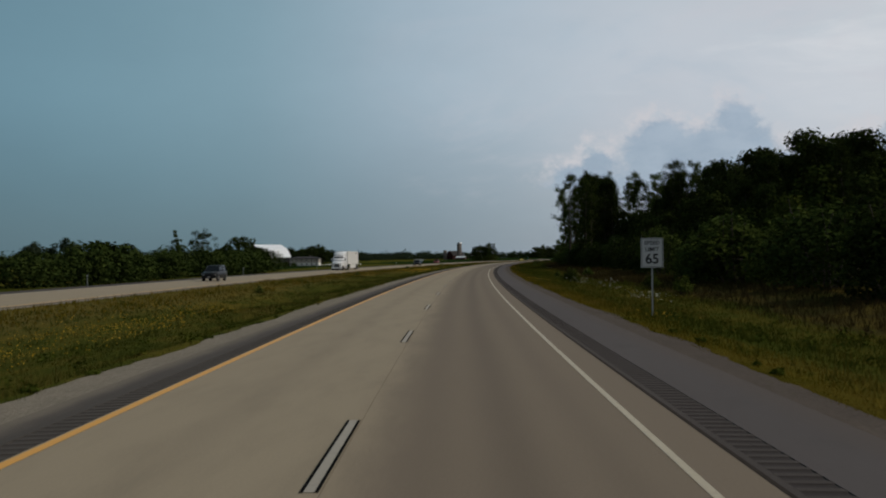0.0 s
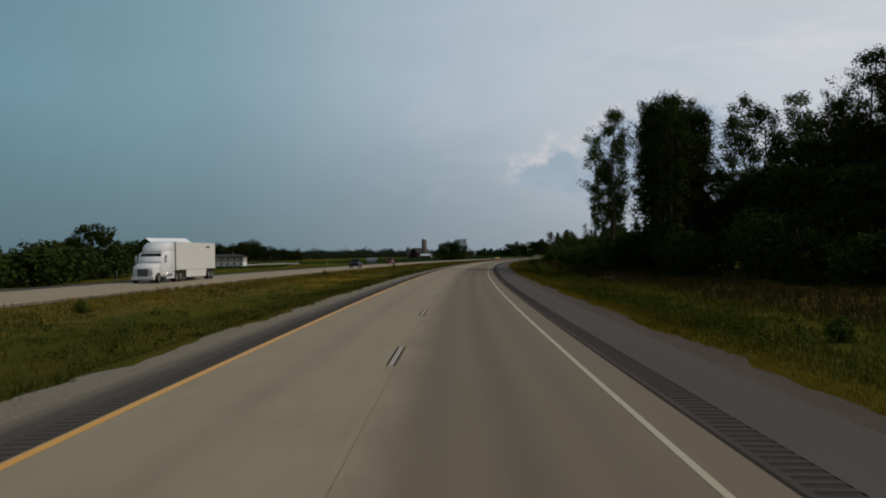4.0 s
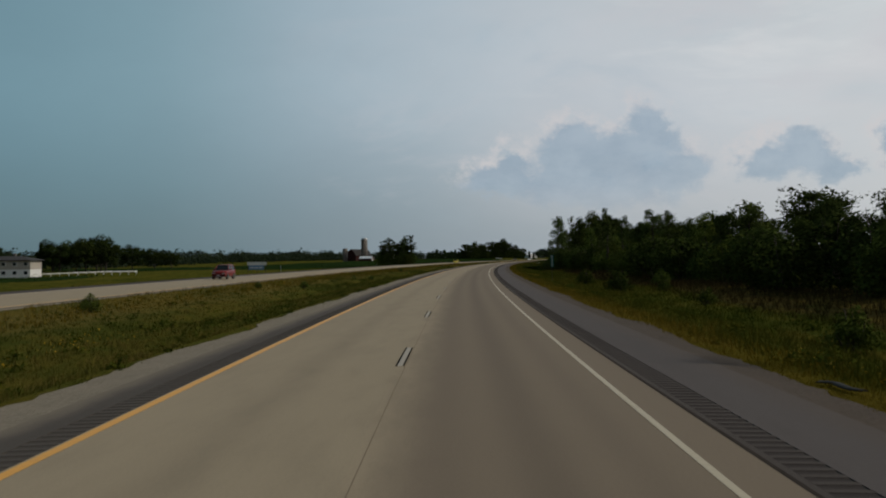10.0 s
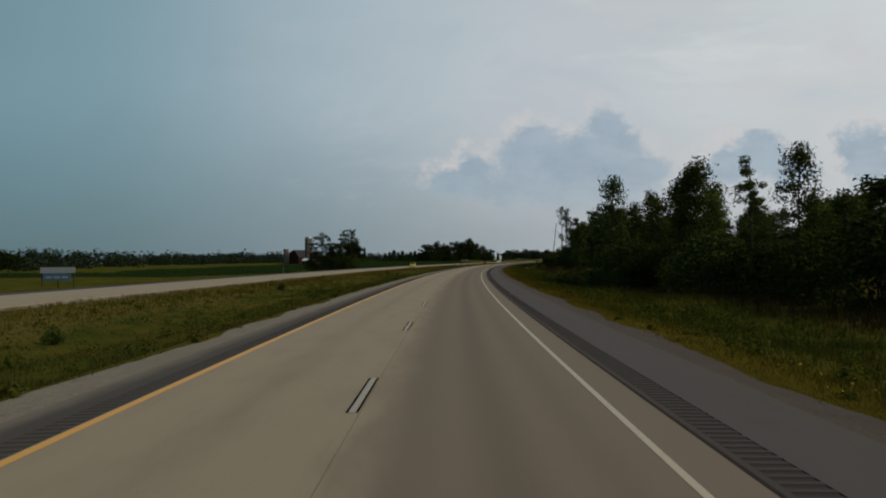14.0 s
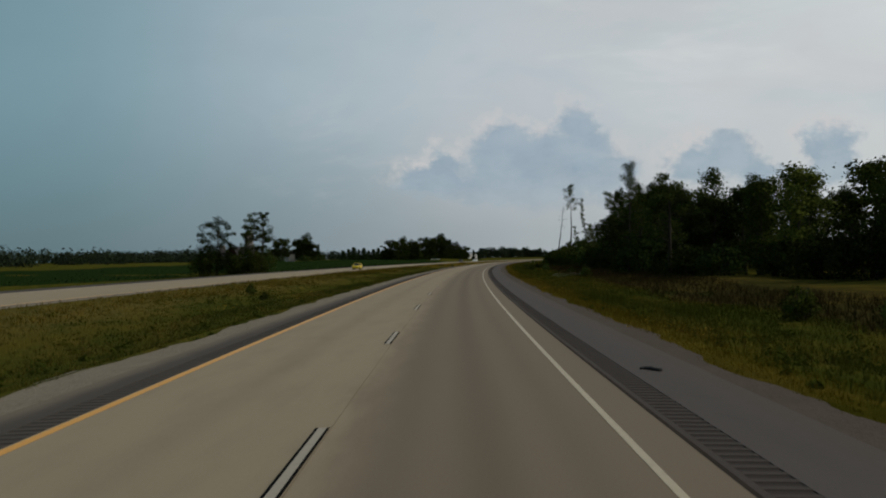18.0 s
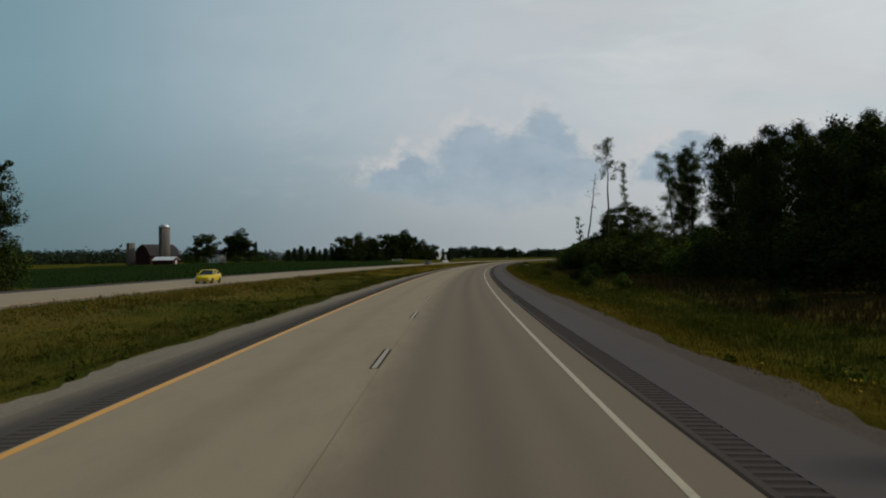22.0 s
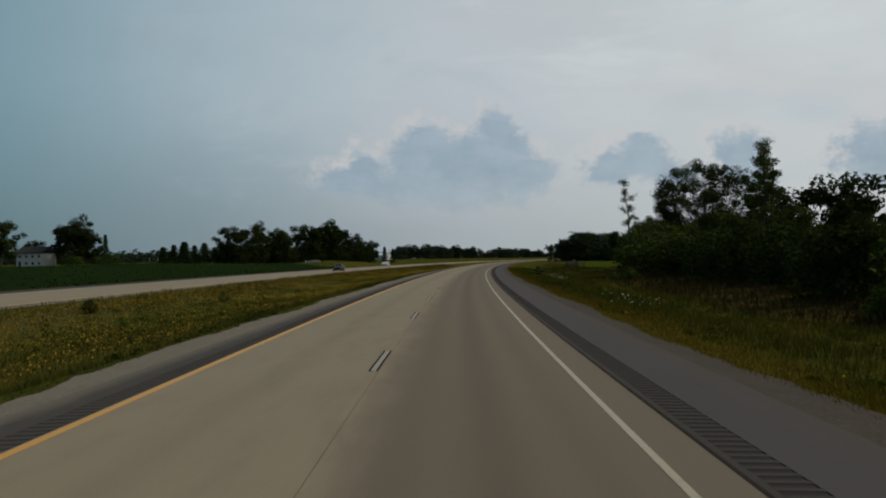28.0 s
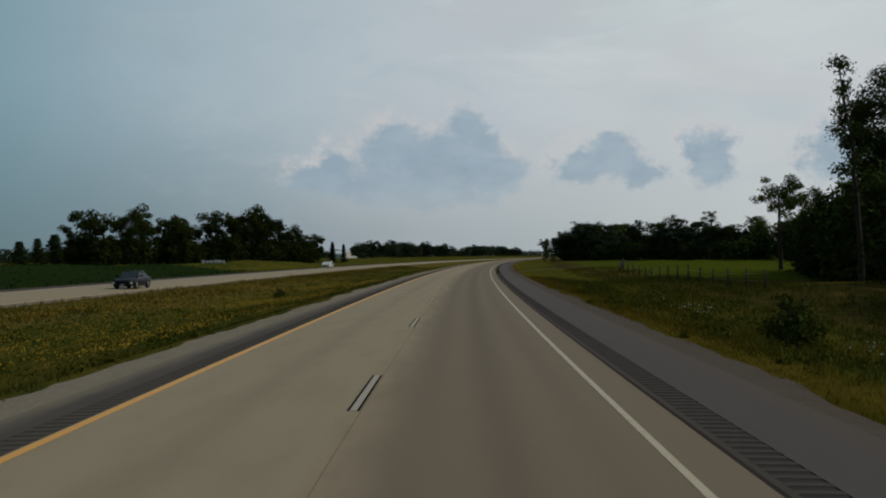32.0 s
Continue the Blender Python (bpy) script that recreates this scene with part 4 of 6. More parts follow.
for s, lat, h, kind in ((627.1, 22.2, 14.2, "thin_b"), (627.3, 32.7, 13.2, "young_c"), (650, 25, 9, "young_a"), (612, 24.5, 11.2, "airy_d"), (700, 28, 10.5, "young_a"), (708, 30, 11, "tall_d"), (716, 31, 10.5, "young_c"), (628, 29, 10.5, "airy_b"), (632, 31, 10.6, "airy_d"), (637, 30, 10.2, "airy_d"), (642, 30, 10.4, "airy_a"), (620, 31, 9.5, "airy_a"), (668, 30, 11, "airy_d"), (684, 31, 11.5, "airy_b")):
    plant(kind, s, lat, h, group="second wood")
belt([(672, 29), (708, 33)], 9, ["airy_a", "young_a", "tall_d", "airy_b"], 10.5, 12.8, 4, 110, "second wood")
# brush with the poplars
belt([(722, 24), (760, 21), (800, 20), (850, 23), (905, 24)], 56, BRUSH, 3.0, 5.4, 6, 12, "poplar brush", 1.3)
thicket([(725, 34), (905, 34)], 20, 4.5, 6.5, 14, 13, "brush behind the poplars", 1.4)
belt([(725, 36), (905, 36)], 17, ["back_b"], 4.5, 6.5, 14, 121, "poplar brush", 1.4)
for s, lat, h, kind in ((802, 39.4, 22, "tall_c"), (806, 42, 19, "thin_b"), (789.1, 45.1, 23.5, "tall_d"), (797, 47, 22, "tall_c"), (812, 50, 21, "tall_b"), (782, 49, 20, "thin_b"), (776, 52, 21, "tall_d")):
    plant(kind, s, lat, h, group="poplars")
belt([(704, 39), (745, 40)], 12, ["tall_d", "young_a", "tall_b"], 14.0, 17.0, 5, 112, "second wood", 1.1)
belt([(745, 42), (782, 43)], 12, ["tall_d", "tall_a", "tall_b"], 17.5, 21.0, 6, 113, "poplars", 1.1)
belt([(592, 40), (612, 34), (650, 31)], 16, YOUNG + ["back_a"], 9.5, 12.0, 7, 115, "second wood", 1.2)
for s, lat, h, kind in ((799.5, 40.5, 21.6, "tall_d"), (786, 39.2, 22, "tall_a")):
    plant(kind, s, lat, h, group="poplars")
plant("snag_a", 789, 25.2, 23.2, turn=40, group="poplars")
plant("snag_b", 795, 31.2, 19.5, lean=(0, -8), group="poplars")
for s, lat, h in ((786, 19.8, 4.4), (790, 20.2, 4.8), (794, 20.0, 4.2)):
    plant("shrub_b", s, lat, h, group="poplar brush", wide=1.2)
plant("snag_c", 789, 20.9, 17.0, lean=(0, 7), group="poplars", label="leaning dead poplar with a bare pale trunk")
for s, lat, h, kind in ((837, 24, 4.8, "airy_d"), (833, 26, 4.6, "broad_b"), (850, 25, 5.6, "young_b"), (868, 26, 5.8, "airy_d"), (882, 27, 6.2, "young_a"), (750, 26, 7.0, "airy_d"), (765, 24, 6.4, "young_b"), (815, 25, 6.0, "airy_d"), (792, 42, 8, "young_a"), (799, 44, 8.5, "young_b"), (806, 46, 8, "young_a"), (784, 46, 8, "young_b"), (812, 45, 8.5, "young_a"), (793, 41, 20.5, "airy_c")):
    plant(kind, s, lat, h, group="poplar brush")
# wood with the big oak
belt([(905, 26), (946, 26), (965, 31), (985, 36), (1004, 40)], 28, BRUSH + ["young_b"], 4.8, 7.2, 6, 14, "oak wood", 1.3)
belt([(968, 34), (985, 37), (1003, 41)], 16, ["shrub_c", "shrub_d", "young_b"], 7.5, 9.5, 5, 118, "oak wood", 1.1)
belt([(970, 36), (1004, 43)], 9, ["broad_b", "young_b"], 6, 8, 6, 18, "oak wood", 1.0)
belt([(905, 40), (1004, 40)], 20, ["back_a", "back_b"], 8, 11, 14, 15, "oak wood", 1.4)
plant("oak", 990, 49, 21.3, group="oak wood", wide=0.95)
for s, lat, h, kind in ((966, 30.3, 16.4, "thin_a"), (893.5, 34.7, 15.3, "thin_b"), (895, 36, 14.6, "airy_c"), (859, 31, 7.9, "broad_b"), (845, 29, 4.8, "young_b")):
    plant(kind, s, lat, h, group="oak wood")
belt([(944, 33), (966, 38)], 9, ["young_a", "young_b", "airy_d"], 6, 8.5, 9, 19, "oak wood", 1.1)
# wood across the pasture
belt([(1005, 112), (1100, 95), (1180, 62), (1240, 32), (1268, 18)], 60, ["back_a", "back_b", "broad_far"], 8.0, 12.5, 12, 16, "far wood", 1.5)
thicket([(1005, 108), (1100, 92), (1180, 60), (1240, 31), (1266, 18)], 52, 4.5, 7.0, 6, 119, "dark brush at the foot of the far wood", 1.5)
belt([(1262, 24), (1340, 28), (1500, 33)], 26, ["back_a", "back_b"], 12, 15, 25, 17, "far wood", 1.6)
for s, lat, h, kind in ((1014, 39, 11.2, "airy_d"), (1001, 38, 8.8, "young_b"), (1006, 41, 9.4, "young_a"), (1000, 44, 10.5, "young_b"), (1010, 43, 8.2, "young_b"), (1268, 18, 9.5, "young_a"), (1276, 14.5, 9, "airy_d"), (1282, 15, 8.5, "back_a"), (1262, 22, 11.5, "airy_a"), (1255, 27, 12.5, "airy_b"), (1240, 34, 13.5, "airy_a"), (1215, 46, 13, "airy_b"), (1195, 55, 13.5, "airy_a"), (1180, 63, 14, "airy_b")):
    plant(kind, s, lat, h, group="far wood", wide=1.1)

# ---- trees on the other side ----
thicket([(120, -60), (210, -58), (300, -66)], 30, 5.0, 7.5, 8, 21, "dense hedgerow brush along the far carriageway", 1.3)
for s, lat, h, kind in ((207.4, -66, 10.2, "airy_c"), (222.2, -65.4, 10.6, "airy_a"), (400, -109, 9, "broad_b"), (394, -104, 7.5, "broad_b"), (386, -99, 5, "shrub_far"), (436, -106, 3.2, "shrub_far"), (441, -104, 2.6, "shrub_far"), (335, -92, 11.6, "broad_b"), (338, -99, 9.6, "broad_a"), (333, -84, 7.5, "broad_b")):
    plant(kind, s, lat, h, group="hedgerow")
thicket([(385, -104), (425, -104)], 5, 2.5, 4, 6, 22, "brush around the dark barn", 1.3)
for s, lat, h in ((630, -150, 11.5), (636, -155, 13.4), (642, -160, 12.5), (632, -163, 11.5), (626, -156, 12), (648, -148, 10), (628, -170, 11.5), (634, -174, 10.5), (622, -164, 11), (655, -142, 8.5), (660, -137, 7.5)):
    plant("broad_a", s, lat, h, group="clump by the house", wide=1.25)
for s, lat, h in ((618, -196, 13), (626, -190, 10), (640, -182, 12), (646, -178, 9.5)):
    plant("spruce_b", s, lat, h, group="clump by the house")
for s, lat, h, kind in ((712.4, -56.6, 12.9, "airy_a"), (712, -49.2, 13.4, "airy_c"), (712, -46.4, 13.6, "airy_b"), (711, -57, 6.4, "shrub_c"), (712, -53, 5.6, "shrub_a"), (712, -49.5, 6.6, "shrub_c"), (713, -46.0, 6.0, "shrub_c"), (712, -60, 5.2, "shrub_a"), (709, -51, 5.0, "shrub_b"), (709, -47, 5.0, "shrub_a")):
    plant(kind, s, lat, h, group="pair by the field")
for s, lat, h, kind in ((1065.8, -149.9, 14, "broad_b"), (1130, -160, 18, "broad_a"), (1126, -174, 9.5, "broad_b"), (1130, -155, 12, "broad_b"), (1120, -156, 14, "broad_b"), (1138, -152, 12, "spruce_b"), (1050, -150, 8, "broad_b")):
    plant(kind, s, lat, h, group="farmyard trees")
for i in range(9):
    plant(("spruce_a", "spruce_b")[i % 2], 1185 + i * 8.5, -150 + i * 1.2, 8.0 + (i * 37 % 5) * 0.6, group="spruce row", wide=2.1)
for s, lat, h, kind in ((1122.4, -96.5, 13, "broad_b"), (1144.3, -94.6, 14.5, "young_a"), (1152, -98, 15.5, "broad_a"), (1165, -92, 13, "broad_b"), (1180, -95, 14, "broad_a"), (1200, -90, 16, "broad_b"),
                        (1221.7, -87.6, 18.5, "broad_a"), (1248.4, -89.5, 19, "broad_a"), (1235, -92, 16, "broad_b"), (1262, -84, 14, "broad_a"), (1275, -78, 11, "broad_b"), (1285, -73, 9, "spruce_a"), (1300, -72, 8, "spruce_a")):
    plant(kind, s, lat, h, group="grove by the field")
thicket([(1118, -95), (1200, -91), (1278, -77)], 44, 5, 9.5, 6, 25, "dark brush at the foot of the grove by the field", 1.3)
thicket([(1045, -148), (1062, -148)], 3, 3, 4.5, 3, 26, "low brush in the farmyard", 1.2)
thicket([(1112, -151), (1140, -150)], 5, 3, 5, 4, 27, "low brush under the farmyard trees", 1.2)
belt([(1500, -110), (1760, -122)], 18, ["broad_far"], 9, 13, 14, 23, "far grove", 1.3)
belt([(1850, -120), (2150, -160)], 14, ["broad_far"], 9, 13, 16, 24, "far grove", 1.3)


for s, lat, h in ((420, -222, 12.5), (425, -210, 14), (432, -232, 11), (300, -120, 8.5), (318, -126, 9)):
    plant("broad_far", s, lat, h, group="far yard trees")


def woods_belt(name, points, h, gap, rows, each, seed, size, label):
    """Woods along the horizon, too far to count: rows of rounded crowns, each a shell of leaf clumps."""
    rng = np.random.RandomState(seed)
    pts = np.array(points, float)
    seg = np.concatenate([[0], np.cumsum(np.linalg.norm(np.diff(pts, axis=0), axis=1))])
    n = int(seg[-1] / gap) * rows
    q = rng.uniform(0, seg[-1], n)
    s, lat = np.interp(q, seg, pts[:, 0]) + rng.normal(0, gap, n), np.interp(q, seg, pts[:, 1]) + rng.normal(0, 2.2 * gap, n)
    crest = h * (0.80 + 0.10 * np.sin(q * 0.021 + seed) + 0.08 * np.sin(q * 0.067 + 2 * seed)) * rng.uniform(0.72, 1.06, n)
    wide = gap * rng.uniform(0.55, 1.0, n)
    k = np.repeat(np.arange(n), each)
    d = rng.normal(0, 1, (n * each, 3))
    d /= np.linalg.norm(d, axis=1)[:, None]
    d[:, 2] = d[:, 2] * 0.5 + 0.5
    lump = 0.86 + 0.14 * np.sin(d[:, 0] * 7 + k) * np.sin(d[:, 2] * 9 + k * 1.7)
    c = spots(s[k], lat[k], ground_z(s[k], lat[k])) + d * np.stack([wide[k], wide[k], crest[k]], -1) * lump[:, None]
    return tagged(new(name, leaf_mesh(name, c, size, LEAF_HAZY, rng, d)), label, "woods", kind="stuff")


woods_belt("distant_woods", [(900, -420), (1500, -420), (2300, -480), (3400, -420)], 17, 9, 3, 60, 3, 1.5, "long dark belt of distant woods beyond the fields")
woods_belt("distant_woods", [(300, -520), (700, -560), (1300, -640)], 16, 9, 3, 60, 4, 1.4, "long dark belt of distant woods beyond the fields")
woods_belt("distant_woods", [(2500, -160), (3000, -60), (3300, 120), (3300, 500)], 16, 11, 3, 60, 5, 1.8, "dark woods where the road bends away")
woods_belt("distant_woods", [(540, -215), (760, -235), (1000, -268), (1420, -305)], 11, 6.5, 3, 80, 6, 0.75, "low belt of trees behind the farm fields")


# ---- grass ----
def blades(name, s0, s1, lat0, lat1, density, hlo, hhi, width, material, seed, label, fall=0.0):
    """Long grass as single bent blades in tufts."""
    rng = np.random.RandomState(seed)
    n = int((s1 - s0) * abs(lat1 - lat0) * density)
    s = rng.uniform(s0, s1, n)
    u = rng.uniform(0, 1, n) ** (1 + fall)
    lat = lat0 + (lat1 - lat0) * u
    tall = 0.55 + 0.45 * np.sin(s * 0.21 + 3 * np.sin(s * 0.05) + lat * 0.6) * np.sin(s * 0.083 + lat * 0.9)
    h = (hlo + (hhi - hlo) * np.clip(tall, 0, 1) * rng.uniform(0.4, 1.0, n)) * np.clip(0.5 + np.abs(lat - lat0) * 0.45, 0, 1)
    base = spots(s, lat, ground_z(s, lat) - 0.03)
    k = 3
    base = np.repeat(base, k, 0) + np.concatenate([rng.normal(0, 0.09, (n * k, 2)), np.zeros((n * k, 1))], 1)
    h = np.repeat(h, k) * rng.uniform(0.6, 1.1, n * k)
    ang = rng.uniform(0, 2 * np.pi, n * k)
    side = np.stack([np.cos(ang), np.sin(ang), np.zeros(n * k)], -1) * (width * rng.uniform(0.6, 1.4, n * k))[:, None]
    tipo = np.stack([rng.normal(0, 0.3, n * k) * h, rng.normal(0, 0.3, n * k) * h, h], -1)
    v = np.stack([base - side, base + side, base + tipo], 1).reshape(-1, 3)
    return tagged(new(name, mesh_of(name, v, [np.arange(len(v)).reshape(-1, 3)], [material])), label, "grass", kind="stuff")


blades("verge_grass", -5, 1000, 6.85, 9.2, 26, 0.10, 0.36, 0.011, BLADE_STRAW, 30, "golden straw-coloured grass along the gravel", 0.1)
blades("verge_grass", -5, 1000, 8.0, 16.5, 11, 0.18, 0.58, 0.016, BLADE, 31, "uncut green grass on the verge")
blades("verge_grass", 900, 1060, 15.5, 24, 4, 0.25, 0.6, 0.018, BLADE, 37, "uncut green grass on the verge")
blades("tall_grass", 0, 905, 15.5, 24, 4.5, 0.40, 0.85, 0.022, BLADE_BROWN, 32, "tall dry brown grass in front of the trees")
blades("median_grass", -5, 1000, -6.15, -12, 12, 0.12, 0.40, 0.014, BLADE_MEDIAN, 33, "uncut yellow-green grass of the median", 0.3)
blades("median_grass", 20, 1150, -10, -21.4, 4.4, 0.10, 0.28, 0.030, BLADE_MEDIAN, 34, "uncut yellow-green grass of the median")
blades("median_grass", 20, 1150, -17.5, -23.0, 4, 0.20, 0.50, 0.024, BLADE_STRAW, 36, "tall straw-coloured grass along the far carriageway")
blades("field_grass", 40, 1300, -34.9, -50, 1.5, 0.2, 0.5, 0.034, BLADE, 35, "rough grass along the far carriageway")


def weeds(name, zones, material, seed, label):
    """Low leafy weeds in rounded tufts: stretches s0, s1, lat0, lat1, how many tufts, how high."""
    rng = np.random.RandomState(seed)
    at_c, way = [], []
    for s0, s1, lat0, lat1, tufts, h in zones:
        ts, tl = rng.uniform(s0, s1, tufts), rng.uniform(lat0, lat1, tufts)
        size = h * rng.uniform(0.5, 1.2, tufts)
        each = 46
        k = np.repeat(np.arange(tufts), each)
        d = rng.normal(0, 1, (len(k), 3))
        d /= np.linalg.norm(d, axis=1)[:, None]
        d[:, 2] = np.abs(d[:, 2])
        c = spots(ts[k], tl[k], ground_z(ts[k], tl[k])) + d * (size[k] * rng.uniform(0.3, 1, len(k)))[:, None] * np.array([1.25, 1.25, 1.0])
        at_c.append(c)
        way.append(d)
    return tagged(new(name, leaf_mesh(name, np.concatenate(at_c), 0.075, material, rng, np.concatenate(way))), label, "weeds", kind="stuff")


weeds("verge_weeds", [(-5, 1000, 8.6, 16, 1100, 0.5), (-5, 1000, 7.3, 8.6, 160, 0.15), (880, 1000, 10, 22, 220, 0.6)], WEED_LEAF, 61, "leafy green weeds in rounded tufts on the verge")
weeds("median_weeds", [(-5, 1000, -6.3, -13, 800, 0.42), (-5, 1000, -5.5, -6.4, 420, 0.14), (0, 1100, -13, -21, 300, 0.6)], WEED_LEAF, 62, "leafy green weeds in rounded tufts on the median")


# ---- building helpers ----
def box(bm, x0, x1, y0, y1, z0, z1):
    return bmesh.ops.create_cube(bm, size=1, matrix=Matrix.Translation(((x0 + x1) / 2, (y0 + y1) / 2, (z0 + z1) / 2)) @ Matrix.Diagonal((x1 - x0, y1 - y0, z1 - z0, 1)))["verts"]


def box_part(name, dims, material, parent, label="", bevel=0.0):
    bm = bmesh.new()
    box(bm, *dims)
    if bevel:
        bmesh.ops.bevel(bm, geom=list(bm.edges), offset=bevel, segments=2, affect="EDGES", profile=0.6)
    return part(name, bm, material, parent, label)


def rings_part(name, rings, material, parent, label="", smooth=True, cap=True):
    """A skin over rings of equally many points."""
    bm = bmesh.new()
    rows = [[bm.verts.new(p) for p in ring] for ring in rings]
    n = len(rows[0])
    for a, b in zip(rows, rows[1:]):
        for i in range(n):
            f = bm.faces.new((a[i], a[(i + 1) % n], b[(i + 1) % n], b[i]))
            f.smooth = smooth
    if cap:
        bm.faces.new(rows[0][::-1])
        bm.faces.new(rows[-1])
    bmesh.ops.recalc_face_normals(bm, faces=bm.faces)
    return part(name, bm, material, parent, label)


def pole_part(name, a, b, r, material, parent, sides=10, label="", r2=None):
    a, b = Vector(a), Vector(b)
    q = (b - a).to_track_quat("Z", "Y").to_matrix().to_4x4()
    bm = bmesh.new()
    bmesh.ops.create_cone(bm, cap_ends=True, segments=sides, radius1=r, radius2=r if r2 is None else r2, depth=(b - a).length, matrix=Matrix.Translation((a + b) / 2) @ q)
    for f in bm.faces:
        f.smooth = len(f.verts) == 4
    return part(name, bm, material, parent, label)


def text_part(name, body, size, m, material, parent):
    cu = bpy.data.curves.new(name, "FONT")
    cu.body, cu.size, cu.align_x, cu.align_y, cu.extrude = body, size, "CENTER", "CENTER", 0.002
    cu.offset = size * 0.018
    cu.materials.append(material)
    ob = new(name, cu)
    ob.parent = parent
    ob.matrix_basis = m
    return ob


METAL_ROOF = simple("white_metal_roof", (0.72, 0.75, 0.78), 0.5, 0.0, 0.08, 0.6)
DARK_WOOD = simple("dark_weathered_boards", (0.0135, 0.0144, 0.0162), 0.9, var=0.3, scale=0.8)
RED_WOOD = simple("faded_red_boards", (0.0425, 0.0110, 0.0100), 0.9, var=0.3, scale=0.8)
DARK_SHINGLE = simple("dark_shingles", (0.035, 0.032, 0.032), 0.95, var=0.35, scale=1.5)
SIDING_TAN = simple("tan_siding", (0.40, 0.36, 0.31), 0.8, var=0.12, scale=0.7)
SIDING_WHITE = simple("white_siding", (0.70, 0.70, 0.68), 0.75, var=0.1, scale=0.7)
SILO_STAVE = simple("grey_concrete_stave", (0.1450, 0.1275, 0.1125), 0.9, var=0.22, scale=0.6)
DOME_METAL = simple("dull_galvanised_dome", (0.50, 0.52, 0.54), 0.4, 0.7, 0.12, 0.8)
GALV = simple("galvanised_steel", (0.30, 0.31, 0.32), 0.5, 0.6, 0.15, 4)
POST_WOOD = simple("grey_fence_wood", (0.052, 0.043, 0.035), 0.9, var=0.3, scale=4)
SIGN_WHITE = simple("white_sign_sheet", (0.50, 0.51, 0.51), 0.5, var=0.06, scale=2)
SIGN_BLACK = simple("black_sign_ink", (0.012, 0.012, 0.013), 0.6, var=0.1)
SIGN_GREEN = simple("green_sign_sheet", (0.010, 0.085, 0.070), 0.5, var=0.1)
SIGN_BLUE = simple("blue_sign_sheet", (0.11, 0.20, 0.32), 0.5, var=0.15)
BLUE_SILO = simple("dark_blue_silo_steel", (0.020, 0.035, 0.075), 0.4, 0.2, 0.15, 0.5)
RUBBER = simple("black_rubber", (0.014, 0.014, 0.014), 0.85, var=0.2, scale=8)
CHROME = simple("polished_metal", (0.55, 0.56, 0.58), 0.25, 0.9, 0.08, 6)
WINDOW_DARK = simple("dark_house_glass", (0.018, 0.022, 0.028), 0.12, var=0.2, spec=0.6)
LAMP_GLASS = simple("clear_lamp_cover", (0.60, 0.62, 0.62), 0.15, var=0.08, spec=0.6)
AMBER = simple("amber_lamp_cover", (0.55, 0.20, 0.02), 0.2, var=0.08, spec=0.6)
PLATE = simple("pale_plate", (0.45, 0.46, 0.48), 0.5, var=0.08)


def paint(name, col, rough=0.5):
    m = simple(name, col, min(rough, 0.3), 0.0, 0.06, 1.5, 0.10)
    m.node_tree.nodes["Principled BSDF"].inputs["Coat Weight"].default_value = 0.0
    return m


def pane(name):
    m, n, b = surface(name, 0.2, spec=0.12)
    b.inputs["Base Color"].default_value = (0.012, 0.015, 0.018, 1)
    return m


CAR_GLASS = pane("tinted_car_glass")


# ---- farm buildings ----
def gambrel_barn(name, m, length, width, eave, ridge, wall, roof, label):
    ob = tagged(new(name), label, "barn")
    ob.matrix_basis = m
    hw, hl = width / 2, length / 2
    knee_y, knee_z = hw * 0.58, eave + (ridge - eave) * 0.66
    outline = [(-hw, 0), (hw, 0), (hw, eave), (knee_y, knee_z), (0, ridge), (-knee_y, knee_z), (-hw, eave)]
    rings_part("wall", [[(x, y, z) for y, z in outline] for x in (-hl, hl)], wall, ob, smooth=False)
    skin = [(hw + 0.45, eave - 0.35), (knee_y + 0.05, knee_z + 0.12), (0, ridge + 0.15), (-knee_y - 0.05, knee_z + 0.12), (-hw - 0.45, eave - 0.35)]
    for a, b in zip(skin, skin[1:]):
        up = Vector((0, a[1] - b[1], b[0] - a[0])).normalized() * -0.12
        bm = bmesh.new()
        vs = [bm.verts.new((x, y + dy, z + dz)) for x in (-hl - 0.5, hl + 0.5) for (y, z), (dy, dz) in ((a, (0, 0)), (b, (0, 0)), (b, (up.y, up.z)), (a, (up.y, up.z)))]
        for q in ((0, 1, 2, 3), (7, 6, 5, 4), (0, 4, 5, 1), (1, 5, 6, 2), (2, 6, 7, 3), (3, 7, 4, 0)):
            bm.faces.new([vs[i] for i in q])
        bmesh.ops.recalc_face_normals(bm, faces=bm.faces)
        part("roof_slope", bm, roof, ob)
    box_part("door", (-hl - 0.06, -hl + 0.02, -1.9, 1.9, 0.05, 3.6), wall, ob)
    box_part("loft_door", (-hl - 0.06, -hl + 0.02, -0.8, 0.8, eave + 0.3, eave + 2.1), wall, ob)
    for k in range(4):
        box_part("window", (-hl + 2 + k * 3.6, -hl + 2.9 + k * 3.6, -hw - 0.04, -hw + 0.02, 1.3, 2.2), WINDOW_DARK, ob)
    return ob


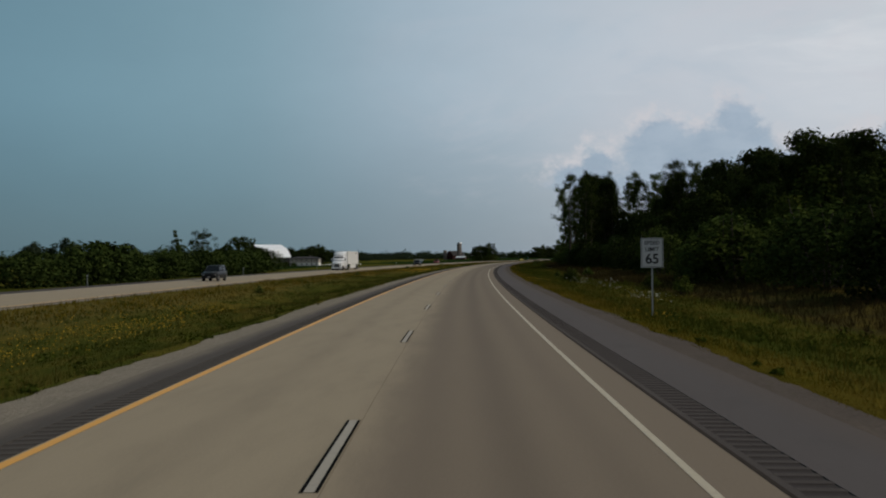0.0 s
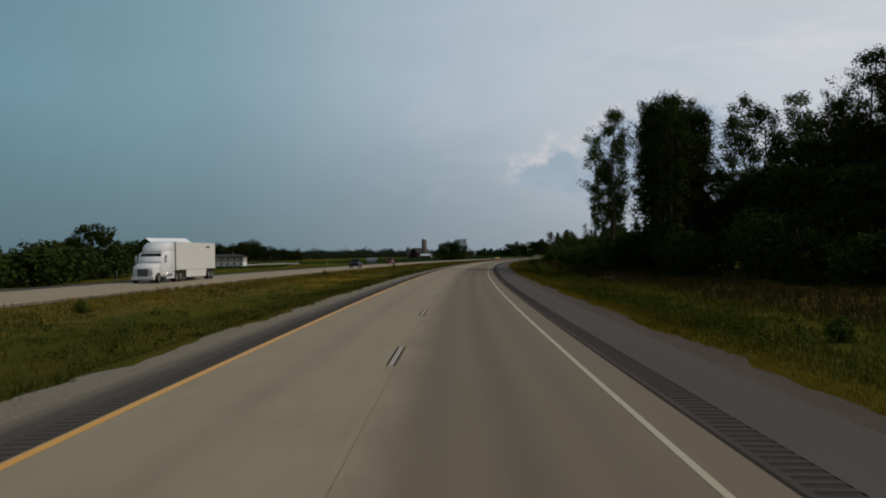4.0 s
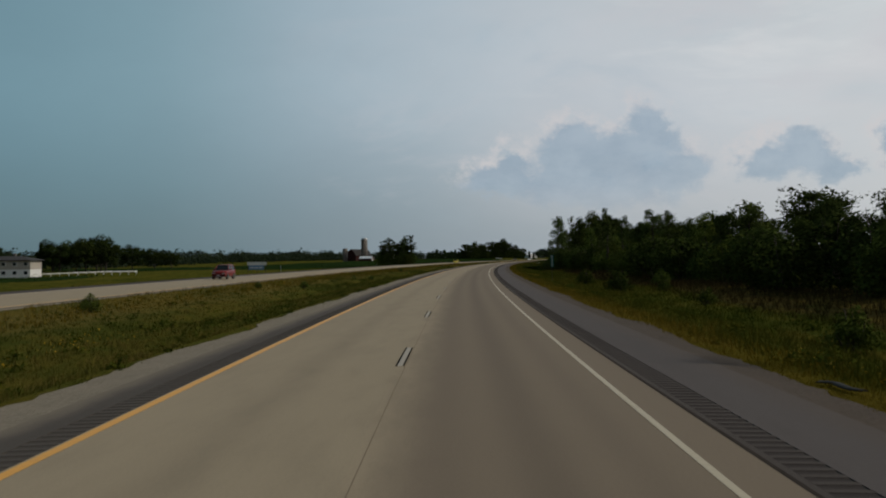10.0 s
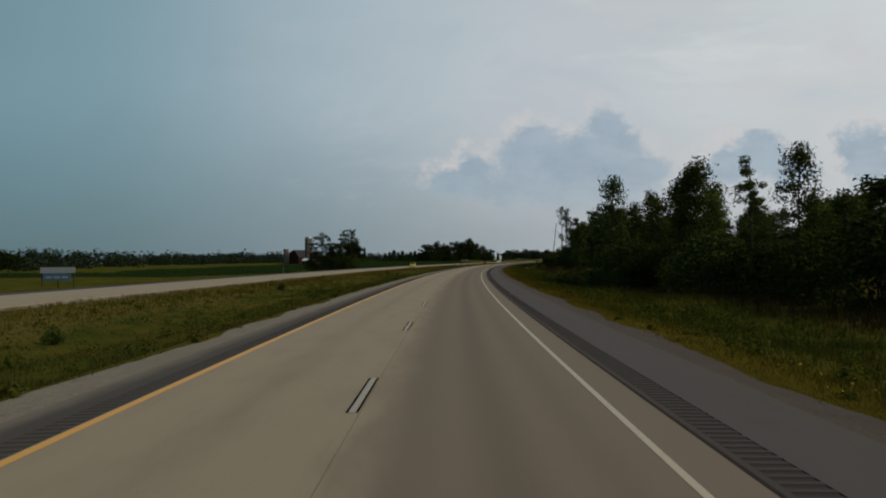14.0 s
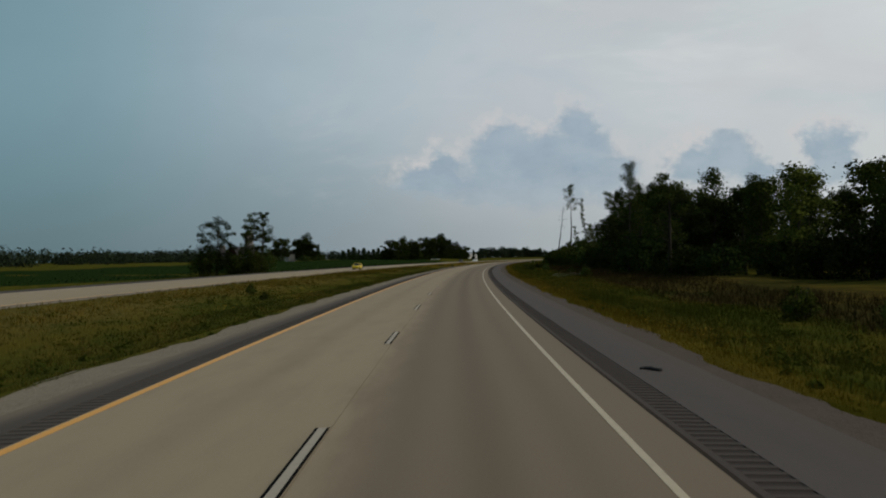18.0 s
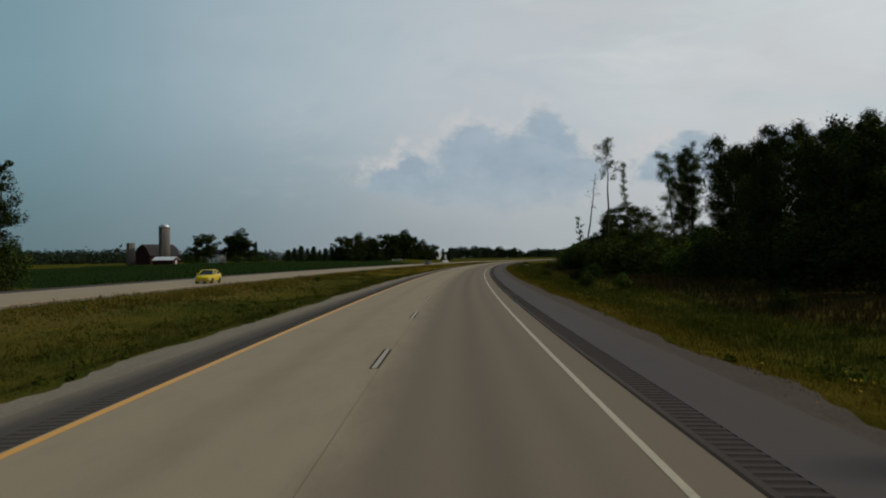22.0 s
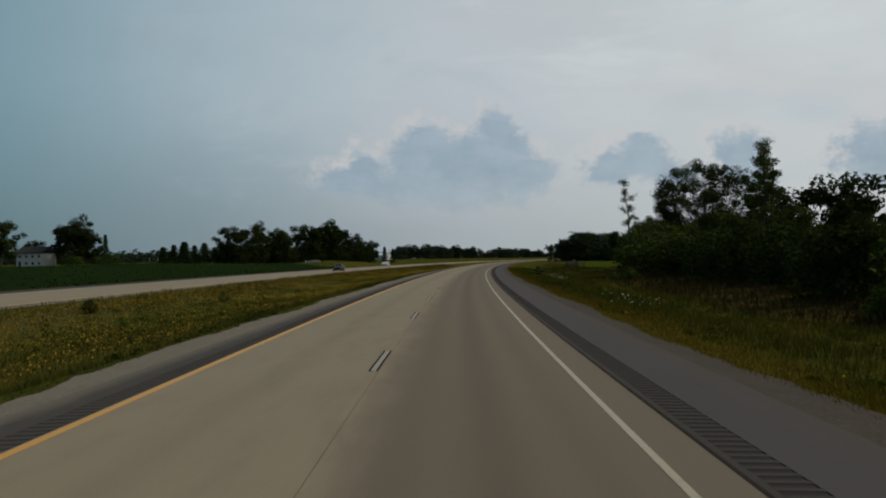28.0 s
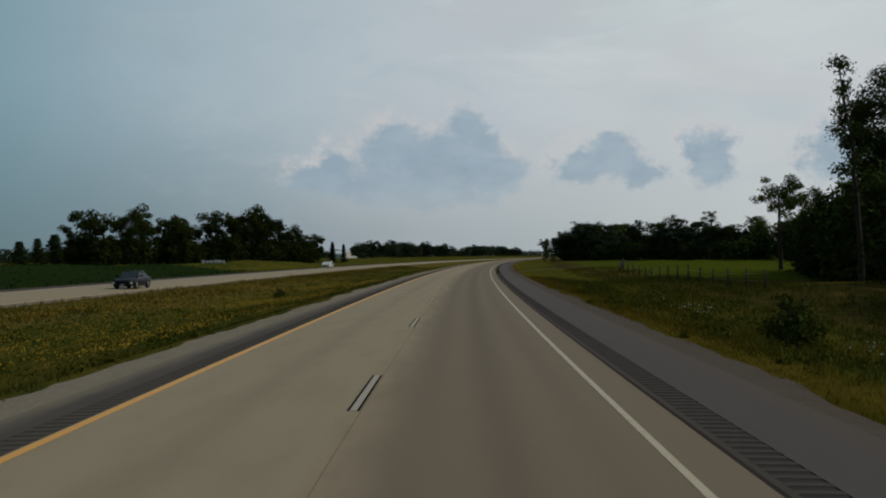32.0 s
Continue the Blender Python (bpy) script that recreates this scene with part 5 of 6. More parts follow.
def house(name, m, width, depth, eave, ridge, low, high, roof, label, hip=True, rows=2, over=0.6):
    ob = tagged(new(name), label, "house")
    ob.matrix_basis = m
    hw, hd, mid = width / 2, depth / 2, eave * 0.48
    box_part("lower_wall", (-hw, hw, -hd, hd, -0.3, mid), low, ob)
    box_part("upper_wall", (-hw - 0.03, hw + 0.03, -hd - 0.03, hd + 0.03, mid + 0.003, eave), high, ob)
    inset = hw - hd * 0.9 if hip else hw + over
    rings = [[(-hw - over, -hd - over, eave - 0.05), (hw + over, -hd - over, eave - 0.05), (hw + over, hd + over, eave - 0.05), (-hw - over, hd + over, eave - 0.05)],
             [(-hw - over, -hd - over, eave + 0.14), (hw + over, -hd - over, eave + 0.14), (hw + over, hd + over, eave + 0.14), (-hw - over, hd + over, eave + 0.14)],
             [(-inset, -0.05, ridge), (inset, -0.05, ridge), (inset, 0.05, ridge), (-inset, 0.05, ridge)]]
    rings_part("roof", rings, roof, ob, smooth=False)
    n = int(width / 2.6)
    for r in range(rows):
        for k in range(n):
            x = -hw + (k + 0.6) * width / n
            z = 0.75 + r * (mid + 0.15)
            f = box_part("window", (x - 0.55, x + 0.55, -hd - 0.09, -hd + 0.02, z, z + 1.0), SIDING_WHITE, ob)
            box_part("pane", (x - 0.46, x + 0.46, -hd - 0.11, -hd - 0.05, z + 0.08, z + 0.92), WINDOW_DARK, f)
    d = box_part("door", (-hw + 1.0, -hw + 1.95, -hd - 0.1, -hd + 0.02, -0.05, 1.95), DARK_WOOD, ob)
    box_part("chimney", (hw * 0.3, hw * 0.3 + 0.6, 0.3, 0.9, eave, ridge + 0.7), SILO_STAVE, ob)
    return ob


def gable_shed(name, m, width, depth, eave, ridge, wall, roof, label, door=SIDING_WHITE):
    ob = tagged(new(name), label, "shed")
    ob.matrix_basis = m
    hw, hd = width / 2, depth / 2
    outline = [(-hw, -0.3), (hw, -0.3), (hw, eave), (0, ridge), (-hw, eave)]
    rings_part("wall", [[(x, y, z) for x, z in outline] for y in (-hd, hd)], wall, ob, smooth=False)
    for sg in (-1, 1):
        rings_part("roof_slope", [[(sg * (hw + 0.35), y, eave - 0.25), (0, y, ridge + 0.04), (0, y, ridge + 0.18), (sg * (hw + 0.35), y, eave - 0.1)] for y in (-hd - 0.3, hd + 0.3)], roof, ob, smooth=False)
    box_part("door", (-0.6, 0.5, -hd - 0.05, -hd + 0.02, -0.05, 1.95), door, ob)
    box_part("window", (0.9, 1.5, -hd - 0.05, -hd + 0.02, 0.9, 1.6), WINDOW_DARK, ob)
    return ob


def silo(name, m, r, h, dome, wall, top, label):
    ob = tagged(new(name), label, "silo")
    ob.matrix_basis = m
    a = [i * 2 * math.pi / 28 for i in range(28)]
    rings_part("wall", [[(r * math.cos(t), r * math.sin(t), z) for t in a] for z in (-0.5, h * 0.5, h)], wall, ob)
    if dome:
        rings_part("dome", [[(q * math.cos(t), q * math.sin(t), z) for t in a] for q, z in ((r * 1.04, h), (r * 0.98, h + dome * 0.35), (r * 0.78, h + dome * 0.7), (r * 0.45, h + dome * 0.93), (0.15, h + dome))], top, ob)
    k = 0
    z = 0.8
    while z < h:
        rings_part("hoop", [[((r + q) * math.cos(t), (r + q) * math.sin(t), z + dz) for t in a] for q, dz in ((0.0, -0.03), (0.035, -0.02), (0.035, 0.02), (0.0, 0.03))], GALV, ob, cap=False)
        z += 0.75 + 0.04 * k
        k += 1
    box_part("chute", (-0.5, 0.5, -r - 0.55, -r + 0.1, 0, h), wall, ob)
    return ob


def at(s, lat, turn=0.0, z=None):
    return place(s, lat, gz(s, lat) if z is None else z, turn)


gambrel_barn("barn", at(441.5, -117, 61.8), 17.0, 12.5, 5.4, 11.0, DARK_WOOD, METAL_ROOF, "dark-boarded barn with a white metal gambrel roof among bushes")
house("house", at(517, -122.8, 8), 16.5, 8.0, 4.35, 5.5, SIDING_WHITE, SIDING_TAN, DARK_SHINGLE, "two-storey house, white below and tan above, with a low dark roof")
gable_shed("garage", at(503, -130.2, 8), 4.6, 7.5, 2.7, 4.9, SIDING_WHITE, DARK_SHINGLE, "small white gabled garage with a dark door", DARK_WOOD)
gable_shed("yard_shed", at(402, -171, 20), 9.0, 6.0, 2.4, 4.0, SIDING_WHITE, DARK_SHINGLE, "small white shed by far yard trees")
silo("silo", at(1066, -171.5), 2.7, 18.2, 1.9, SILO_STAVE, DOME_METAL, "tall grey stave silo with a metal dome beside the red barn")
silo("silo", at(1064, -188), 2.1, 10.8, 0.0, SILO_STAVE, DOME_METAL, "short open-topped grey stave silo beside the red barn")
gambrel_barn("barn", at(1078, -181, 66), 19.0, 11.0, 4.6, 9.8, RED_WOOD, DARK_SHINGLE, "faded red gambrel barn between two silos")
gable_shed("shed", at(1056, -166, 75), 5.0, 12.0, 2.2, 3.6, RED_WOOD, METAL_ROOF, "low red shed with a pale metal roof")
house("farmhouse", at(1120, -169.5, -10), 11, 8, 5.0, 7.5, SIDING_WHITE, SIDING_WHITE, DARK_SHINGLE, "white farmhouse half hidden under yard trees", hip=False)
silo("blue_silo", at(1889, -260), 5.0, 14.0, 2.0, BLUE_SILO, BLUE_SILO, "dark blue steel silo far across the fields")
gable_shed("pole_shed", at(1855, -268, 60), 16, 24, 5, 7.5, SIDING_WHITE, METAL_ROOF, "pale metal pole shed near the blue silo")
gable_shed("hoop_shed", at(1203, -54.7, 70), 2.4, 2.4, 0.9, 1.5, SIDING_WHITE, METAL_ROOF, "small white round-topped shelter beside the grove")


def field_box(s, lat, w, h):
    ob = tagged(new("field_box"), "small weathered white wooden box on the grassy rise", "box", group="white boxes in a row")
    ob.matrix_basis = at(s, lat, 12)
    box_part("body", (-w / 2, w / 2, -0.3, 0.3, -0.1, h), SIDING_WHITE, ob, bevel=0.02)
    box_part("lid", (-w / 2 - 0.05, w / 2 + 0.05, -0.36, 0.36, h + 0.002, h + 0.07), METAL_ROOF, ob, "pale metal lid", bevel=0.01)
    for x in (-w / 2 + 0.1, w / 2 - 0.1):
        box_part("foot", (x - 0.05, x + 0.05, -0.25, 0.25, -0.3, -0.102), POST_WOOD, ob)


for k, (w, h) in enumerate(((0.7, 0.6), (0.5, 0.5), (0.8, 0.5), (0.6, 0.6), (0.9, 0.6), (0.6, 0.55))):
    field_box(1134 + 0.3 * k, -71.6 + 0.95 * k, w, h)



# ---- signs, posts and fences ----
def speed_sign():
    ob = tagged(new("speed_limit_sign"), "white speed limit sign with black lettering on a steel post", "road sign")
    ob.matrix_basis = place(39.6, 9.25, gz(39.6, 9.25), 0)
    base = gz(39.6, 9.25)
    c = 2.2 - base
    p = box_part("sign_panel", (-0.457, 0.457, -0.004, 0.004, c - 0.61, c + 0.61), SIGN_WHITE, ob, bevel=0.003)
    for dims in ((-0.43, 0.43, c + 0.565, c + 0.585), (-0.43, 0.43, c - 0.585, c - 0.565), (-0.43, -0.41, c - 0.565, c + 0.565), (0.41, 0.43, c - 0.565, c + 0.565)):
        box_part("border", (dims[0], dims[1], -0.008, -0.004, dims[2], dims[3]), SIGN_BLACK, p)
    for body, size, z in (("SPEED", 0.235, 0.40), ("LIMIT", 0.235, 0.13), ("65", 0.56, -0.27)):
        text_part("lettering", body, size, pose(0, -0.008, c + z, 90, 0, 0), SIGN_BLACK, p)
    box_part("post", (-0.03, 0.03, 0.005, 0.05, -0.4, c + 0.55), GALV, ob)
    for z in (-0.4, 0.4):
        pole_part("bolt", (0, -0.012, c + z), (0, 0.02, c + z), 0.014, GALV, ob, 6)


def mile_marker():
    ob = tagged(new("mile_marker"), "narrow green mile marker with white digits on a post", "road sign")
    base = gz(371.3, 9.4)
    ob.matrix_basis = place(371.3, 9.4, base, 0)
    c = 1.67 - base
    p = box_part("sign_panel", (-0.15, 0.15, -0.004, 0.004, c - 0.57, c + 0.57), SIGN_GREEN, ob, bevel=0.003)
    for i, d in enumerate("210"):
        text_part("digit", d, 0.30, pose(0, -0.008, c + 0.2 - 0.29 * i, 90, 0, 0), SIGN_WHITE, p)
    box_part("word_bar", (-0.1, 0.1, -0.008, -0.004, c + 0.42, c + 0.49), SIGN_WHITE, p)
    box_part("post", (-0.025, 0.025, 0.005, 0.045, -0.4, c + 0.5), POST_WOOD, ob)


def delineator():
    ob = tagged(new("delineator_post"), "thin steel post with a small pale reflector beside the carriageway", "post", group="delineators")
    box_part("post", (-0.03, 0.03, -0.02, 0.02, -0.2, 1.25), GALV, ob)
    box_part("reflector", (-0.05, 0.05, -0.03, -0.02, 1.08, 1.22), SIGN_WHITE, ob)
    return ob


speed_sign()
mile_marker()
post0 = delineator()
post0.matrix_basis = at(94, -36.2)
for s in (154, 214, 339, 460, 580):
    copy_thing(post0, at(s, -36.2))


def board_sign():
    ob = tagged(new("roadside_board"), "weathered white and blue board on posts beside the far carriageway", "sign")
    ob.matrix_basis = at(540, -63, 12)
    box_part("upper_board", (-2.6, 2.6, -0.05, 0.05, 2.35, 3.25), SIGN_WHITE, ob, "faded white upper board")
    box_part("lower_board", (-2.2, 1.9, -0.05, 0.05, 1.15, 2.3), SIGN_BLUE, ob, "pale blue lower board")
    for i in range(3):
        box_part("word_bar", (-1.8 + i * 1.2, -0.9 + i * 1.2, -0.07, -0.05, 1.55, 1.8), SIGN_WHITE, ob)
    for x in (-2.4, 0, 2.4):
        box_part("post", (x - 0.07, x + 0.07, 0.055, 0.2, -0.4, 3.3), POST_WOOD, ob)


board_sign()


def fence_run(name, label, points, gap, h, r, material, rails, rail_mat, group=""):
    """Posts along a line of (s, lat) with rails or wires between them; each post a part."""
    ob = tagged(new(name), label, "fence", group=group)
    pts = np.array(points, float)
    seg = np.concatenate([[0], np.cumsum(np.linalg.norm(np.diff(pts, axis=0), axis=1))])
    last = None
    for i in range(int(seg[-1] / gap) + 1):
        s, lat = np.interp(i * gap, seg, pts[:, 0]), np.interp(i * gap, seg, pts[:, 1])
        p = spot(s, lat, gz(s, lat))
        lean = Vector((plant_rng.normal(0, 0.03), plant_rng.normal(0, 0.03), 0)) * h
        pole_part("post", p - Vector((0, 0, 0.2)), p + Vector((0, 0, h * plant_rng.uniform(0.92, 1.06))) + lean, r, material, ob, 7, r2=r * 0.9)
        if last is not None:
            for z, q in rails:
                pole_part("rail", last + Vector((0, 0, z)), p + Vector((0, 0, z)), q, rail_mat, ob, 5)
        last = p
    return ob


fence_run("pasture_fence", "row of grey wooden posts with wire beside the pasture", [(958, 21), (1030, 21.5), (1060, 26)], 4.8, 1.35, 0.085, POST_WOOD, ((0.5, 0.004), (0.95, 0.004)), GALV)
fence_run("board_fence", "white board fence leading away from the house", [(516, -114.5), (540, -95.8)], 2.4, 1.1, 0.09, SIDING_WHITE, ((0.85, 0.13),), SIDING_WHITE)


# ---- vehicles on the far carriageway ----
def wheel(parent, x, y, r, w, rim=CHROME):
    t = pole_part("wheel", (x - w / 2, y, r), (x + w / 2, y, r), r, RUBBER, parent, 20, "black tyre")
    side = 1 if x > 0 else -1
    pole_part("rim", (x + side * (w / 2 - 0.03), y, r), (x + side * (w / 2 + 0.012), y, r), r * 0.62, rim, t, 16, "metal wheel rim")


def body_ring(y, w, lo, hi):
    return [(-w * 0.93, y, lo), (-w, y, lo + 0.22), (-w, y, hi - 0.14), (-w * 0.93, y, hi), (w * 0.93, y, hi), (w, y, hi - 0.14), (w, y, lo + 0.22), (w * 0.93, y, lo)]


def cabin(parent, y0, y1, t0, t1, wb, wt, z0, z1, col):
    """Windows round a cabin, its pillars and its roof; y0 the back."""
    def ring(k):
        a, b, w, z = y0 + (t0 - y0) * k, y1 + (t1 - y1) * k, wb + (wt - wb) * k, z0 + (z1 - z0) * k
        return [(-w, a, z), (-w, (a + b) / 2, z), (-w, b, z), (w, b, z), (w, (a + b) / 2, z), (w, a, z)]
    rings_part("windows", [ring(-0.05), ring(1.0)], CAR_GLASS, parent, "dark tinted windows", smooth=False)
    lo, hi = ring(-0.05), ring(1.0)
    for a, b in zip(lo, hi):
        pole_part("pillar", a, b, 0.045, col, parent, 6)
    top = [(p[0] * 1.02, p[1], p[2]) for p in hi]
    rings_part("roof", [[(p[0] * 1.03, p[1], p[2] - 0.03) for p in top], [(p[0], p[1], p[2] + 0.03) for p in top], [(p[0] * 0.8, p[1] * 0.9 + 0.1 * (t0 + t1) / 2, p[2] + 0.06) for p in top]], col, parent)


def car(name, label, m, col, kind="sedan"):
    ob = tagged(new(name), label, "car" if kind == "sedan" else "truck", group="oncoming traffic")
    ob.matrix_basis = m
    if kind == "sedan":
        st = [(-2.32, 0.70, 0.38, 0.80), (-2.15, 0.83, 0.26, 0.98), (-1.2, 0.88, 0.2, 1.0), (0.6, 0.88, 0.2, 0.95), (1.5, 0.86, 0.2, 0.86), (2.1, 0.79, 0.24, 0.74), (2.32, 0.64, 0.34, 0.60)]
        cab = (-1.95, 1.05, -1.15, 0.1, 0.80, 0.60, 0.95, 1.40)
        r, ax, nose = 0.32, (-1.35, 1.4), 2.3
    elif kind == "suv":
        st = [(-2.35, 0.80, 0.45, 1.05), (-2.25, 0.90, 0.35, 1.15), (-1.0, 0.93, 0.32, 1.15), (0.8, 0.93, 0.32, 1.12), (1.6, 0.92, 0.32, 1.08), (2.15, 0.88, 0.36, 1.0), (2.35, 0.78, 0.46, 0.85)]
        cab = (-2.25, 1.0, -2.0, 0.25, 0.86, 0.70, 1.1, 1.78)
        r, ax, nose = 0.38, (-1.4, 1.45), 2.33
    else:
        st = [(-2.8, 0.92, 0.55, 1.15), (-2.7, 0.95, 0.45, 1.22), (-0.6, 0.96, 0.42, 1.22), (1.2, 0.96, 0.42, 1.2), (2.0, 0.95, 0.42, 1.16), (2.65, 0.92, 0.45, 1.1), (2.85, 0.84, 0.52, 0.95)]
        cab = (-0.75, 1.35, -0.55, 0.65, 0.88, 0.72, 1.18, 1.85)
        r, ax, nose = 0.39, (-1.75, 1.75), 2.83
    rings_part("body", [body_ring(*q) for q in st], col, ob)
    cabin(ob, *cab, col)
    w = max(q[1] for q in st)
    for y in ax:
        for x in (-w + 0.08, w - 0.08):
            wheel(ob, x, y, r, 0.22)
    zf = st[-1][3]
    for x in (-1, 1):
        box_part("headlight", (x * 0.62 - 0.17, x * 0.62 + 0.17, nose - 0.14, nose + 0.02, zf - 0.17, zf - 0.03), LAMP_GLASS, ob, bevel=0.02)
        box_part("mirror", (x * (w + 0.1) - 0.09, x * (w + 0.1) + 0.09, cab[1] - 0.35, cab[1] - 0.22, cab[6] + 0.02, cab[6] + 0.17), col, ob, bevel=0.02)
        box_part("tail_light", (x * 0.66 - 0.12, x * 0.66 + 0.12, st[0][0] - 0.02, st[0][0] + 0.1, st[0][3] - 0.2, st[0][3] - 0.06), AMBER, ob, bevel=0.01)
    box_part("grille", (-0.42, 0.42, nose - 0.08, nose + 0.015, zf - 0.2, zf - 0.06), RUBBER, ob, "black grille")
    box_part("bumper", (-w * 0.86, w * 0.86, nose - 0.16, nose + 0.06, st[-1][2] - 0.06, st[-1][2] + 0.1), RUBBER if kind != "sedan" else col, ob, bevel=0.03)
    box_part("number_plate", (-0.15, 0.15, nose + 0.06, nose + 0.075, st[-1][2] - 0.03, st[-1][2] + 0.08), PLATE, ob)
    if kind == "pickup":
        box_part("cargo_bed", (-0.82, 0.82, -2.68, -0.85, 1.16, 1.235), RUBBER, ob, "dark open cargo bed")
    return ob


def semi(m):
    white, grey = paint("white_truck_paint", (0.68, 0.69, 0.70), 0.35), simple("white_trailer_skin", (0.62, 0.62, 0.60), 0.5, var=0.08, scale=0.5)
    ob = tagged(new("semi_truck"), "white semi truck with a plain white box trailer", "truck", group="oncoming traffic")
    ob.matrix_basis = m
    # the nose is at y = 0 and the trailer runs back to y = -21
    hood = [(0.0, 0.86, 0.55, 1.35), (-0.15, 1.0, 0.5, 1.6), (-1.0, 1.12, 0.5, 1.78), (-1.9, 1.18, 0.5, 1.95)]
    rings_part("hood", [body_ring(*q) for q in hood], white, ob)
    rings_part("cab", [body_ring(-1.9, 1.2, 0.6, 2.1), body_ring(-2.0, 1.22, 0.6, 2.2), body_ring(-2.6, 1.24, 0.6, 2.95), body_ring(-4.0, 1.25, 0.6, 3.2), body_ring(-5.9, 1.25, 0.6, 3.2)], white, ob)
    rings_part("roof_fairing", [body_ring(-2.7, 1.0, 2.8, 3.1), body_ring(-3.3, 1.15, 2.9, 3.6), body_ring(-4.6, 1.22, 2.9, 4.0), body_ring(-5.9, 1.24, 2.9, 4.05)], white, ob)
    rings_part("windshield", [[(-1.05, -1.96, 2.06), (1.05, -1.96, 2.06), (1.05, -2.05, 2.06), (-1.05, -2.05, 2.06)], [(-1.0, -2.52, 2.9), (1.0, -2.52, 2.9), (1.0, -2.6, 2.9), (-1.0, -2.6, 2.9)]], CAR_GLASS, ob, "dark windshield", smooth=False)
    for x in (-1, 1):
        box_part("side_window", (x * 1.25 - 0.02, x * 1.25 + 0.02, -3.5, -2.75, 2.0, 2.7), CAR_GLASS, ob)
        box_part("headlight", (x * 0.82 - 0.16, x * 0.82 + 0.16, -0.25, 0.03, 0.85, 1.15), LAMP_GLASS, ob, bevel=0.03)
        box_part("mirror", (x * 1.5 - 0.1, x * 1.5 + 0.1, -2.45, -2.33, 1.95, 2.65), white, ob, bevel=0.03)
        pole_part("fuel_tank", (x * 0.98, -3.3, 0.75), (x * 0.98, -5.1, 0.75), 0.33, CHROME, ob, 16)
        box_part("side_fairing", (x * 1.22 - 0.02, x * 1.22 + 0.02, -5.9, -3.2, 0.4, 1.15), white, ob)
        box_part("trailer_skirt", (x * 1.24 - 0.015, x * 1.24 + 0.015, -17.2, -9.8, 0.4, 1.18), grey, ob)
        for y in (-1.1, -6.3, -7.6, -18.2, -19.5):
            wheel(ob, x * 1.08, y, 0.51, 0.3 if y > -2 else 0.5)
    box_part("grille", (-0.55, 0.55, -0.1, 0.035, 0.62, 1.42), CHROME, ob, "dark chrome grille", bevel=0.03)
    for k in range(6):
        box_part("grille_slot", (-0.48, 0.48, 0.036, 0.045, 0.7 + k * 0.11, 0.76 + k * 0.11), RUBBER, ob)
    box_part("bumper", (-1.12, 1.12, -0.35, 0.1, 0.32, 0.62), white, ob, bevel=0.06)
    box_part("chassis", (-0.5, 0.5, -8.4, -1.0, 0.6, 1.0), RUBBER, ob)
    t = box_part("trailer_box", (-1.29, 1.29, -20.9, -6.3, 1.2, 4.1), grey, ob, "plain white box trailer", bevel=0.03)
    box_part("dark_bar", (1.296, 1.305, -18.6, -17.0, 3.55, 3.75), RUBBER, t)
    box_part("dark_bar", (-1.305, -1.296, -18.6, -17.0, 3.55, 3.75), RUBBER, t)
    return ob


def lane(s, lat):
    return place(s, lat, -0.32 + float(tilt(lat + 28.1)) + 0.002, 180)


car("yellow_sedan", "bright yellow sedan on the far carriageway", lane(717.5, -26.0), paint("yellow_car_paint", (0.62, 0.47, 0.02)))
car("dark_sedan", "dark blue-grey sedan on the far carriageway", lane(974.5, -26.6), paint("dark_car_paint", (0.012, 0.014, 0.018)))
car("dark_suv", "dark sport utility car on the far carriageway", lane(112, -28.6), paint("dark_suv_paint", (0.020, 0.022, 0.024)), "suv")
car("black_pickup", "black pickup truck on the far carriageway", lane(319, -26.0), paint("black_pickup_paint", (0.006, 0.007, 0.011)), "pickup")
car("red_suv", "dark red sport utility car on the far carriageway", lane(400, -29.9), paint("red_car_paint", (0.16, 0.022, 0.022)), "suv")
semi(lane(204, -29.8))


# ---- crop fields ----
def crop_material():
    m, n, b = surface("dark_green_crop", 1.0, spec=0.0)
    uv, s, lat = plan_uv(n)
    big = n.noise(n.scaled(uv, 0.02, 0.05, 1), 1.0, 5, 0.6)
    fine = n.noise(n.scaled(uv, 1.2, 3.0, 1), 1.0, 5, 0.75)
    c = n.mix(big, (0.010, 0.022, 0.006), (0.018, 0.032, 0.009))
    f = n.math("MULTIPLY_ADD", fine, 1.2, 0.4)
    n.put(b.inputs["Base Color"], n.mix(1.0, c, n.vec(f, f, f), "MULTIPLY"))
    bump(n, b, fine, 0.9, 0.2)
    return m


CROP = crop_material()
CROP_LEAF = leaf_material("crop_leaf", (0.011, 0.026, 0.009), (0.024, 0.044, 0.014))


